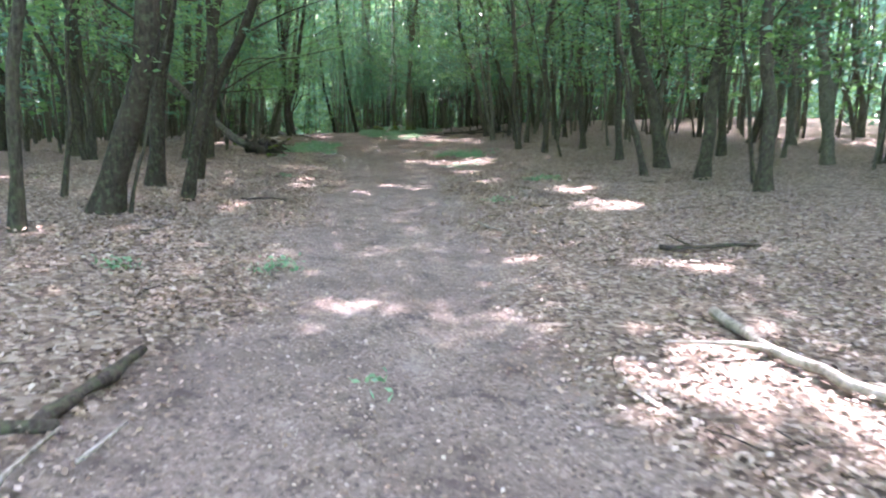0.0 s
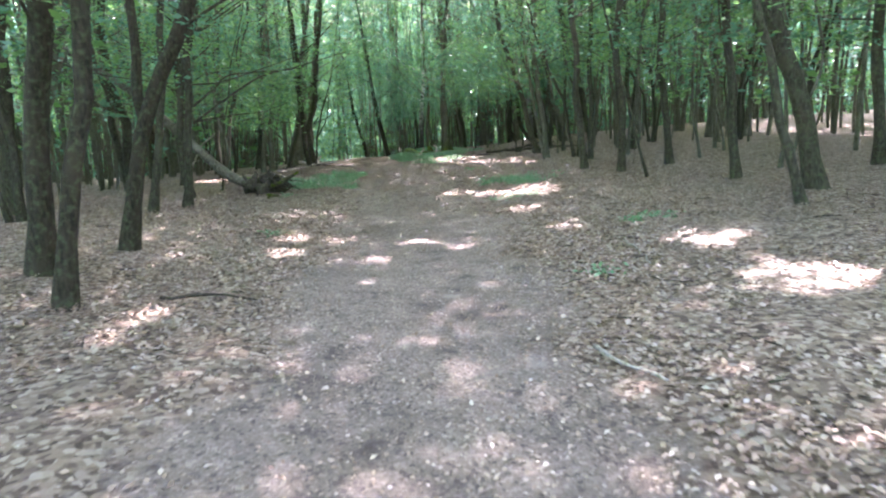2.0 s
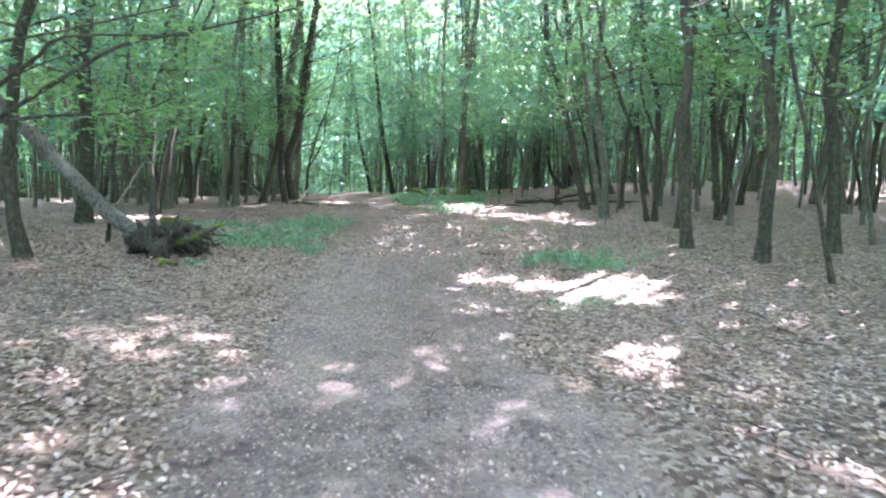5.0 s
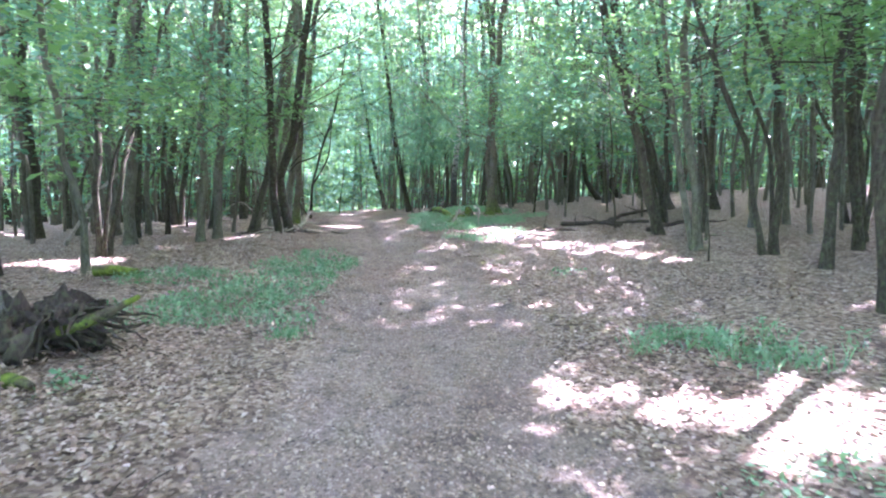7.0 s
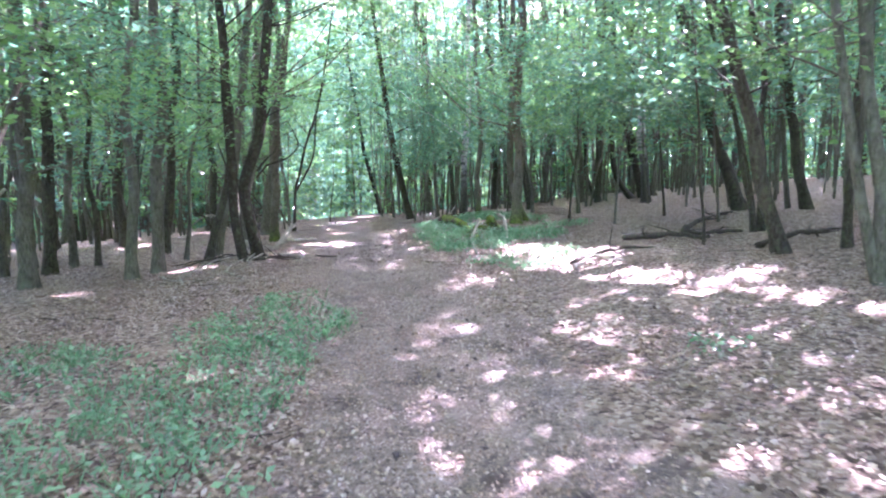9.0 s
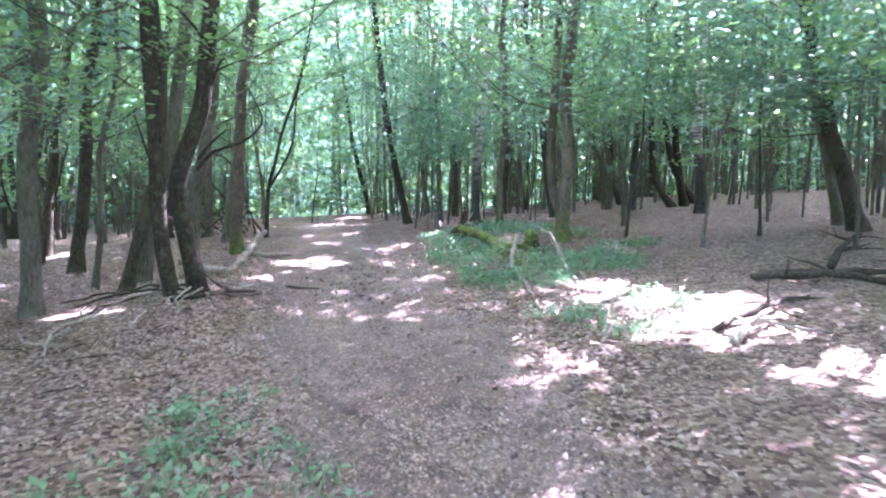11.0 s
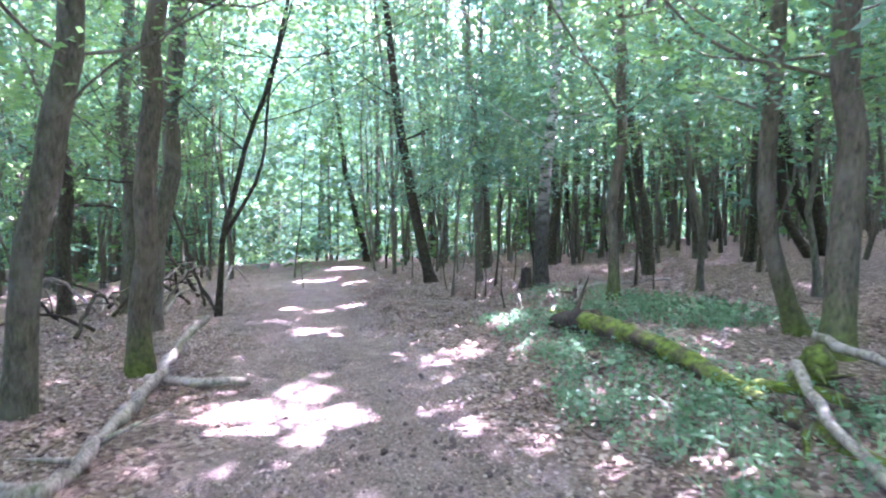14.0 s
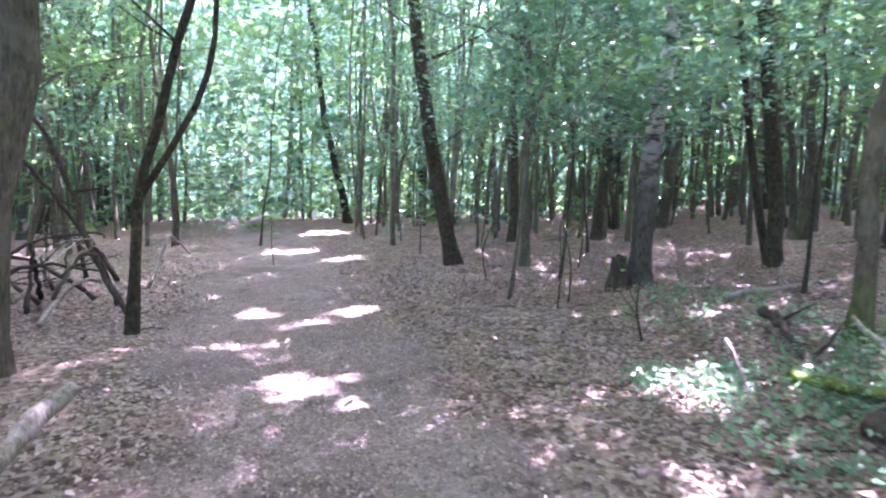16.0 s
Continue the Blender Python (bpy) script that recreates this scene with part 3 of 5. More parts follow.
tree("mid", -6.17, 14.68, 0.19, (0.20, 0.03, 1.32), (0.28, 0.04, 2.97), arms=[([(0.26, 0.04, 1.50), (0.81, 0.11, 1.86), (1.50, 0.20, 2.27), (2.11, 0.28, 2.41), (3.07, 0.41, 2.66)], True), ([(0.27, 0.04, 1.53), (0.85, 0.11, 1.61), (1.58, 0.21, 1.67), (1.95, 0.26, 1.81)], True), ([(0.29, 0.04, 1.80), (0.77, 0.10, 2.16), (1.00, 0.13, 2.33), (2.11, 0.28, 2.38)], False)])
tree("mid", -6.85, 16.13, 0.19, (-0.11, -0.01, 1.19), (0.28, 0.04, 3.22))
tree("mid", -9.20, 20.37, 0.33, (0.10, 0.01, 2.32), (0.21, 0.03, 4.43))
tree("mid", -10.25, 24.97, 0.29, (0.12, 0.02, 2.73), (0.27, 0.04, 5.46))
tree("mid", -9.53, 30.73, 0.30, (0.35, 0.05, 2.35), (0.59, 0.08, 4.39))
tree("mid", 1.66, 19.11, 0.21, (-0.20, -0.03, 1.82), (-0.31, -0.04, 3.48))
tree("mid", 2.31, 17.97, 0.21, (-0.03, -0.00, 1.32), (-0.10, -0.01, 3.10))
tree("mid", 3.54, 18.68, 0.21, (-0.16, -0.02, 1.65), (-0.27, -0.04, 3.20))
tree("thin", 2.58, 16.69, 0.07, (-0.32, -0.04, 1.17), (-0.66, -0.09, 2.18))
tree("mid", 3.40, 23.23, 0.18, (-0.22, -0.03, 1.86), (-0.50, -0.07, 3.92))
tree("thin", 5.59, 21.86, 0.11, (-0.10, -0.01, 1.64), (-0.19, -0.03, 3.14))
tree("mid", -13.44, 26.05, 0.35, (-0.05, -0.01, 2.35), (-0.09, -0.01, 4.30))
tree("thin", -11.84, 26.22, 0.19, (0.02, 0.00, 2.33), (-0.02, -0.00, 4.27))
tree("big", 0.89, 25.73, 0.28, (-0.62, -0.08, 2.21), (-1.26, -0.17, 4.49))
tree("thin", 2.58, 32.88, 0.25, (-0.42, -0.06, 1.51), (-0.75, -0.10, 2.89))
tree("mid", 1.07, 23.58, 0.21, (-0.22, -0.03, 2.08), (-0.38, -0.05, 3.96))
tree("thin", 1.80, 25.82, 0.16, (0.02, 0.00, 1.83), (0.06, 0.01, 3.59))
tree("thin", 2.94, 26.55, 0.14, (0.10, 0.01, 1.21), (0.22, 0.03, 2.38))
tree("mid", 3.83, 27.04, 0.17, (-0.21, -0.03, 2.37), (-0.39, -0.05, 4.58))
tree("big", 2.10, 21.37, 0.20, (0.00, 0.00, 1.67), (0.01, 0.00, 3.21))
tree("mid", 3.82, 24.03, 0.19, (-0.17, -0.02, 1.85), (-0.32, -0.04, 3.66))
tree("mid", -9.05, 25.70, 0.22, (0.10, 0.02, 1.90), (0.23, 0.04, 3.70))
tree("mid", -8.98, 26.34, 0.25, (0.14, 0.02, 2.37), (0.24, 0.04, 4.54))
tree("mid", -11.18, 26.51, 0.26, (0.15, 0.03, 2.51), (0.29, 0.05, 4.80))
tree("mid", -12.30, 27.37, 0.22, (-0.04, -0.01, 1.90), (-0.05, -0.01, 3.72))
tree("thin", -11.49, 27.49, 0.20, (0.02, 0.00, 1.74), (-0.00, -0.00, 3.24))
tree("thin", -10.86, 27.34, 0.13, (0.00, 0.00, 1.17), (0.01, 0.00, 2.44))
tree("mid", -9.04, 28.47, 0.25, (0.35, 0.06, 1.57), (0.66, 0.12, 3.02))
tree("twin", -7.70, 26.95, 0.23, (-0.10, -0.00, 0.6), (-0.13, -0.00, 1.42), (-0.15, -0.01, 2.0), (-0.18, -0.01, 2.8), arms=[([(-0.14, -0.01, 1.40), (-0.26, -0.02, 1.75), (-0.38, -0.03, 2.15)], False)])
tree("twin", -7.62, 27.38, 0.28, (-0.14, -0.01, 0.75), (-0.21, -0.01, 1.3), (-0.08, 0.0, 1.75), (0.1, 0.01, 2.24), (0.2, 0.02, 2.95), arms=[([(0.03, 0.00, 1.49), (0.23, 0.02, 1.71), (0.56, 0.04, 1.81), (0.78, 0.05, 1.97), (0.83, 0.06, 2.14), (0.65, 0.05, 2.50)], False), ([(0.05, 0.00, 1.61), (0.23, 0.02, 1.83), (0.41, 0.03, 1.97)], False), ([(0.20, 0.01, 2.38), (0.36, 0.03, 2.77), (0.60, 0.04, 2.87)], True)])
tree("mid", 2.39, 31.88, 0.36, (-0.77, -0.14, 2.17), (-1.48, -0.27, 4.36))
tree("mid", 3.47, 30.94, 0.28, (-0.35, -0.06, 1.64), (-0.65, -0.12, 3.22))
tree("mid", -10.78, 29.45, 0.27, (0.27, 0.03, 2.05), (0.48, 0.05, 3.99))
tree("mid", -9.43, 28.01, 0.11, (0.24, 0.02, 1.75), (0.45, 0.04, 3.49))
tree("mid", -8.79, 27.72, 0.18, (0.22, 0.02, 0.77), (0.43, 0.04, 1.44), (0.56, 0.05, 2.4), (0.5, 0.05, 4.0))
tree("moss", -9.23, 32.02, 0.31, (0.11, 0.01, 2.29), (0.43, 0.05, 4.72))
tree("mid", -12.00, 36.30, 0.31, (0.04, 0.01, 3.10), (0.10, 0.01, 6.36))
tree("mid", -13.16, 36.32, 0.31, (-0.00, -0.00, 2.79), (0.08, 0.01, 4.71))
tree("moss", -2.89, 31.37, 0.34, (0.06, 0.01, 1.79), (0.08, 0.01, 3.86))
tree("moss", -2.68, 32.4, 0.24, (-0.22, -0.02, 0.62), (-0.35, -0.03, 1.3), (-0.3, -0.03, 2.65), (-0.27, -0.03, 4.2))
tree("dark", -7.10, 40.45, 0.32, (-0.44, -0.05, 1.93), (-0.87, -0.10, 4.80), (-1.16, -0.14, 7.45))
tree("dark", -10.82, 51.34, 0.35, (-0.58, -0.07, 2.46), (-1.11, -0.13, 5.35))
tree("thin", -5.79, 43.88, 0.27, (-0.07, -0.01, 3.09), (-0.21, -0.03, 7.59))
tree("curve", 1.34, 40.14, 0.26, (-0.57, -0.07, 0.83), (-0.76, -0.09, 2.17), (-0.89, -0.11, 3.93))
tree("curve", 2.39, 41.40, 0.28, (-0.70, -0.08, 1.06), (-1.10, -0.13, 2.64), (-1.45, -0.17, 4.99))
tree("birch", 1.25, 37.06, 0.36, (-0.15, -0.02, 2.55), (-0.22, -0.03, 5.38))
tree("mid", -10.54, 34.42, 0.35, (0.20, 0.01, 1.78), (0.48, 0.02, 3.67))
tree("moss", -4.01, 34.75, 0.22, (0.02, 0.00, 1.70), (0.06, 0.00, 3.41))
tree("curve", 0.57, 44.50, 0.27, (-0.36, -0.02, 0.88), (-0.51, -0.03, 2.36))
tree("edge", 1.75, 40.33, 0.34, (-0.34, -0.02, 1.63), (-0.46, -0.02, 5.06))
tree("thin", -2.35, 44.96, 0.20, (0.06, 0.00, 1.42))
tree("mid", -5.94, 39.90, 0.17, (-0.08, -0.00, 2.09), (-0.21, -0.01, 4.55))
tree("thin", -7.21, 46.95, 0.19, (-0.39, -0.02, 2.23), (-0.87, -0.04, 4.81))
tree("mid", -2.42, 39.09, 0.25, (-0.16, -0.00, 1.81), (-0.52, -0.01, 3.66))
tree("mid", -3.96, 43.63, 0.32, (0.06, 0.00, 2.76), (0.03, 0.00, 4.87))
tree("thin", 0.28, 47.89, 0.23, (-0.47, -0.01, 3.72))
tree("birch", -4.75, 37.81, 0.36, (0.05, 0.00, 1.84), (0.17, 0.01, 3.16), (0.26, 0.01, 4.63))
# the forked tree beside the trail
tree("dark", -10.11, 35.70, 0.13, (0.09, 0.01, 1.25), (0.27, 0.02, 1.9), (0.48, 0.03, 2.7), (0.97, 0.05, 4.15), low=2.6, tall=8.5,
     forks=[[(0.1, 0.01, 1.3), (0.62, 0.04, 2.15), (0.8, 0.04, 2.75), (0.87, 0.05, 3.6), (1.3, 0.1, 5.2)]])
# low spreading growth between the taller stems
tree("thin", -1.55, 32.4, 0.07, (0.1, -0.1, 1.4), (0.25, -0.3, 3.0), sprays=95, low=2.3, tall=5.2, reach=3.0, leaf=LEAF_SKYLIT)
tree("thin", 0.6, 31.6, 0.07, (-0.1, -0.1, 1.4), (-0.25, -0.3, 3.0), sprays=95, low=2.3, tall=5.2, reach=3.0, leaf=LEAF_SKYLIT)
tree("thin", -0.7, 30.5, 0.07, (0.1, -0.1, 1.4), (0.3, -0.2, 2.8), sprays=130, per=30, low=2.2, tall=4.3, reach=2.6, size=0.095, leaf=LEAF_SKYLIT)
tree("thin", 1.3, 29.9, 0.07, (-0.1, -0.1, 1.4), (-0.2, -0.3, 2.8), sprays=130, per=30, low=2.2, tall=4.3, reach=2.6, size=0.095, leaf=LEAF_SKYLIT)
tree("thin", -6.4, 37.4, 0.06, (0.1, -0.1, 1.4), (0.3, -0.2, 2.8), sprays=110, per=30, low=2.3, tall=4.6, reach=2.2, size=0.095, leaf=LEAF_SKYLIT)
tree("thin", -5.6, 38.6, 0.06, (0.1, 0.1, 1.3), (-0.1, 0.2, 2.8), sprays=80, low=2.1, tall=5.0, reach=2.3, leaf=LEAF_SKYLIT)
tree("thin", -4.6, 41.5, 0.06, (-0.1, 0.1, 1.3), (-0.2, 0.2, 2.8), sprays=80, low=1.9, tall=5.0, reach=2.4, leaf=LEAF_SKYLIT)
tree("thin", -6.6, 43.0, 0.06, (0.0, 0.1, 1.3), (0.1, 0.1, 2.8), sprays=70, low=1.8, tall=5.0, reach=2.2)
tree("thin", -3.2, 36.9, 0.06, (0.05, 0.1, 1.3), (0.1, 0.2, 2.8), sprays=60, low=2.2, tall=5.5, reach=2.2)
tree("thin", 1.5, 24.6, 0.06, (-0.1, -0.1, 1.3), (-0.3, -0.3, 2.8), sprays=80, low=2.2, tall=5.6, reach=2.4)
tree("thin", 0.2, 27.0, 0.06, (-0.1, -0.1, 1.3), (-0.3, -0.3, 2.8), sprays=70, low=2.4, tall=6.0, reach=2.2)
tree("thin", -7.0, 17.9, 0.06, (0.2, -0.1, 1.3), (0.6, -0.2, 2.6), sprays=55, low=2.2, tall=5.0, reach=2.6)
tree("thin", -11.6, 44.2, 0.06, (0.1, 0.1, 1.3), (0.2, 0.2, 2.7), sprays=80, low=1.6, tall=5.5, reach=2.3)
tree("thin", -9.2, 46.5, 0.06, (0.1, 0.1, 1.3), (0.2, 0.2, 2.7), sprays=80, low=1.6, tall=5.5, reach=2.3, leaf=LEAF_SKYLIT)
tree("thin", -12.2, 30.5, 0.06, (0.1, 0.1, 1.3), (0.4, 0.1, 2.7), sprays=60, low=1.8, tall=5.5, reach=2.2, leaf=LEAF_SKYLIT)


# ---- woods around: a few kinds of tree, repeated ----
def stock_tree(k):
    rng = np.random.default_rng(100 + k)
    dia = rng.uniform(0.1, 0.26) if k < 9 else rng.uniform(0.07, 0.13)
    height = rng.uniform(11, 15)
    lean = rng.normal(size=2) * 0.45
    knots = [(lean[0] * 0.3 + rng.normal() * 0.08, lean[1] * 0.3 + rng.normal() * 0.08, 1.7), (lean[0], lean[1], 4.2)]
    stems, tips = [], []
    for n in range(1 + (k % 3 > 0) + (k % 4 == 2)):
        a = rng.uniform(0, 2 * np.pi)
        foot = np.array([np.cos(a), np.sin(a)]) * 0.16 * (n > 0)
        spread = np.array([np.cos(a), np.sin(a)]) * rng.uniform(0.4, 1.0) * (n > 0)
        line = sway(stem_line([(p[0] + spread[0] * p[2] / 4.2, p[1] + spread[1] * p[2] / 4.2, p[2]) for p in knots], height * (1 - 0.12 * n)), rng, 0.07)
        line[:, :2] += foot
        rise = np.clip(line[:, 2], 0, None)
        d = dia * (1 - 0.22 * n)
        radius = np.clip(d / 2 * (1 - 0.8 * rise / height) * (1 + 0.45 * np.exp(-rise / 0.16)), 0.012, None)
        limbs, more = limbs_of(line, d, 9 if n == 0 else 4, 2.0, rng, 2.3)
        stems += [tube(line, radius, 7, 0.06, rng), *limbs]
        tips += more
    base = new("tree")
    base.location = (0, -400, 0)
    tagged(base, ("slim woodland tree with a tall bare stem", "woodland tree with two slim stems from one foot", "woodland tree with slim stems spreading from one foot")[k % 3], "tree", "forest trees")
    v, f = joined(stems)
    child("trunk", quad_mesh("trunk", v, f, (BARK_HAZED, BARK, BARK_HAZED)[k % 3]), base)
    v, f = crown_of(tips, np.array((0.0, -400.0, 0.0)), 76, 12, 0.16, rng, filtered=False, spread=1.1)
    child("crown", array_mesh("crown", v, f, LEAF_SKYLIT if k % 3 == 1 else LEAF), base)
    return base


def plant_woods():
    rng = np.random.default_rng(21)
    stock = [stock_tree(k) for k in range(13)]
    used = [False] * len(stock)
    taken = list(PLACED)
    done = 0
    for _ in range(9000):
        if done >= 205:
            break
        slim = done >= 125
        y = rng.uniform(-3, 60)
        x = rng.uniform(-26, 27) + line_x(y)
        u = x - np.interp(y, TRAIL_Y, TRAIL_X)
        near = abs(u)
        if y < 52 and -6.0 < u < 8.5 and y > -1 and not (slim and (u < -4.6 or u > 5.0)):
            continue
        if near < 3.0 or (x + 0.0) ** 2 + y**2 < 9:
            continue
        if slim and (near > 13 or y < 10):
            continue
        if near > 17 and y < 40 and rng.random() < 0.5:
            continue
        if min((x - a) ** 2 + (y - b) ** 2 for a, b in taken) < 1.1**2:
            continue
        k = int(rng.integers(len(stock)))
        k = 9 + k % 4 if slim else k % 9
        m = pose(x, y, float(land(x, y)), 0, 0, rng.uniform(0, 360))
        if used[k]:
            copy_thing(stock[k], m)
        else:
            stock[k].matrix_basis = m
            used[k] = True
        taken.append((x, y))
        done += 1


plant_woods()


def build_canopy():
    """The closed roof of leaves, mostly unseen and arranged to shade the floor: fine over the walk, coarser round
    about.
    """
    rng = np.random.default_rng(5)
    parts = []
    # The small extra batches are added to shade chosen patches of floor.
    for n, x0, x1, y0, y1, lo, hi in ((145000, -15, 10, -4, 50, 0.18, 0.36), (2600, -2.8, 1.0, -1, 3.6, 0.18, 0.36), (44000, -75, 62, -40, 105, 0.6, 1.2), (12500, 9, 27, -6, 60, 0.4, 0.8), (13000, -33, -14, -6, 60, 0.4, 0.8), (4500, -10.5, -3.6, 17.5, 27, 0.31, 0.5), (3500, 3, 11, 7, 20, 0.31, 0.5), (4300, 0, 10, 20, 47, 0.31, 0.55), (1900, -6, -1.7, 14.5, 19, 0.31, 0.5)):
        g = np.stack([rng.uniform(x0, x1, n), rng.uniform(y0, y1, n)], 1)
        if lo < 0.3:
            pitch = math.sqrt((x1 - x0) * (y1 - y0) / n)
            gx, gy = np.meshgrid(np.arange(x0, x1, pitch), np.arange(y0, y1, pitch))
            g = np.stack([gx.ravel(), gy.ravel()], 1)
            n = len(g)
            g = g + rng.uniform(-0.6, 0.6, g.shape) * pitch
        z = rng.uniform(14, 20, n)
        p = np.stack([g[:, 0] + SUN.x / SUN.z * z, g[:, 1] + SUN.y / SUN.z * z, z], 1)
        p[:, 2] += land(p[:, 0], p[:, 1])
        p = p[~sunlit(p) | (rng.random(len(p)) < (0.07 if lo < 0.3 else 0.0))]
        u = p[:, 0] - SUN.x / SUN.z * 17 - line_x(p[:, 1] - SUN.y / SUN.z * 17)
        # Thinned to let more light onto the right bank and part of the trail.
        if lo < 0.3:
            p = p[~((u > 1.5) & (u < 5) & (p[:, 1] > 23) & (rng.random(len(p)) < 0.45))]
            p = p[~((np.abs(p[:, 0] - SUN.x / SUN.z * 17 - line_x(p[:, 1] - SUN.y / SUN.z * 17)) < 2.2) & (np.abs(p[:, 1] - SUN.y / SUN.z * 17 - 22.0) < 4.5) & (rng.random(len(p)) < 0.14))]
        if lo > 0.3:
            p = p[rng.random(len(p)) < np.where((hi > 1) & (np.abs(p[:, 0] - 4) < 13) & (np.abs(p[:, 1] - 30) < 27), 0.5, 1.0)]
        ahead = rng.normal(size=p.shape) * [1, 1, 0.35]
        normal = np.array([0, 0, 1.0]) + rng.normal(size=p.shape) * 0.4
        size = rng.uniform(lo, hi, len(p))
        parts.append(leaf_quads(p, ahead, normal, size, size * 0.72))
    v, f = joined(parts)
    tagged(new("shading_canopy", array_mesh("shading_canopy", v, f, LEAF_HIGH)), "closed green canopy of the woods, arranged to shade the floor around sun flecks", "foliage", kind="stuff")


build_canopy()


def layered_leaves(rng, at, per, reach, size, tilt=0.5):
    """Flat sprays round the given places."""
    a = rng.uniform(0, 2 * np.pi, len(at))
    out = np.stack([np.cos(a), np.sin(a), rng.normal(size=len(at)) * 0.12], 1)
    c, ahead, normal, length = spray_leaves(at, out, rng.uniform(0.6, 1.3, len(at)) * reach, per, size, rng, tilt)
    ok = clear_of_walk(c, 2.0, 3.0) & ~sunlit(c)
    return leaf_quads(c[ok], ahead[ok], normal[ok], length[ok], length[ok] * 0.58)


def build_understorey():
    rng = np.random.default_rng(9)
    mats = (("understorey_foliage", LEAF, 0), ("understorey_foliage", LEAF_SKYLIT, 1))
    for name, mat, k in mats:
        parts = []
        # beside the walk, between the stems
        for n, u0, u1, y0, y1, z0, z1, size in ((1850, -24, -6.5, 3, 60, 1.1, 9, 0.2), (2050, 8, 27, 3, 62, 1.3, 9, 0.2), (750, -6.5, -3.0, 10, 52, 2.1, 6, 0.1), (900, 3.0, 8, 9, 52, 2.1, 6, 0.1), (500, -28, -7, 34, 58, 1.0, 9, 0.2), (1300, -22, 18, 50, 60, 0.7, 10, 0.19), (800, -30, 30, 50, 58, 0.2, 3.2, 0.18), (260, 3.6, 8.0, 30, 42, 2.2, 4.0, 0.09), (430 * k + 30, 3.2, 9.0, 28, 42, 2.3, 4.2, 0.085), (240 * k + 20, 1.9, 4.5, 35, 46, 1.9, 4.0, 0.085)):
            y = rng.uniform(y0, y1, n)
            x = np.interp(y, TRAIL_Y, TRAIL_X) + rng.uniform(u0, u1, n)
            at = np.stack([x, y, land(x, y) + rng.uniform(z0, z1, n)], 1)
            parts.append(layered_leaves(rng, at, 16 if size < 0.15 else 13, 1.1, size * (1.0 if size < 0.15 else 1.07), 0.5 if size > 0.09 else 0.25))
        # low flat boughs that reach out over the banks
        for n, x0, x1, y0, y1, z0, z1 in ((170 * k, -2.3, 2.8, 30.2, 34, 2.2, 3.5), (70 * k + 30, 1.0, 4.5, 28.5, 32, 2.4, 3.8), (36 * k + 8, -7.0, -4.6, 36, 40, 2.0, 3.8), (60, -8.4, -7.0, 21.5, 25, 2.3, 3.6)):
            at = np.stack([rng.uniform(x0, x1, n), rng.uniform(y0, y1, n), np.zeros(n)], 1)
            at[:, 2] = land(at[:, 0], at[:, 1]) + z0 + (z1 - z0) * np.round(rng.random(n) * 4) / 4 + rng.normal(size=n) * 0.06
            if n:
                parts.append(layered_leaves(rng, at, 30, 0.95, 0.085, 0.2))
        # over the trail, where the view closes
        n = 1500
        y = rng.uniform(34, 60, n)
        x = np.interp(y, TRAIL_Y, TRAIL_X) + rng.uniform(-7.5, 5.5, n)
        at = np.stack([x, y, land(x, y) + rng.uniform(4.5, 13, n)], 1)
        parts.append(layered_leaves(rng, at, 18, 1.2, 0.13))
        # the far end
        for n, y0, deep, per, reach, size in ((2600, 52, 7, 22, 1.3, 0.2), (1900, 59, 11, 18, 1.7, 0.29), (900, 70, 14, 12, 2.2, 0.4)):
            y = y0 + deep * rng.random(n)
            x = rng.uniform(-50, 34, n)
            at = np.stack([x, y, land(x, y) + 0.3 + 15 * rng.random(n) ** 1.25], 1)
            at = at[(at[:, 1] > 57) | (np.abs(at[:, 0] - np.interp(at[:, 1], TRAIL_Y, TRAIL_X)) > 3) | (at[:, 2] > 3.5)]
            parts.append(layered_leaves(rng, at, per, reach, size, 1.0))
        # round about
        for n, r0, r1, per, size in ((1700, 27, 36, 20, 0.24), (1100, 36, 56, 13, 0.4)):
            a, r = rng.uniform(0, 2 * np.pi, n), rng.uniform(r0, r1, n)
            at = np.stack([-5 + r * np.cos(a), 20 + r * np.sin(a), 0 * r], 1)
            at[:, 2] = land(at[:, 0], at[:, 1]) + 0.3 + 12 * rng.random(n) ** 1.6
            at = at[(at[:, 1] < 54) | (np.abs(at[:, 0] + 10) > 14)]
            parts.append(layered_leaves(rng, at, per, 1.8, size, 1.0))
        v, f = joined(parts)
        tagged(new(name, array_mesh(name, v, f, mat)), ("fresh green sprays of leaves between the stems", "green sprays of leaves between the stems, bluish from painted-in skylight")[k], "foliage", kind="stuff")


build_understorey()


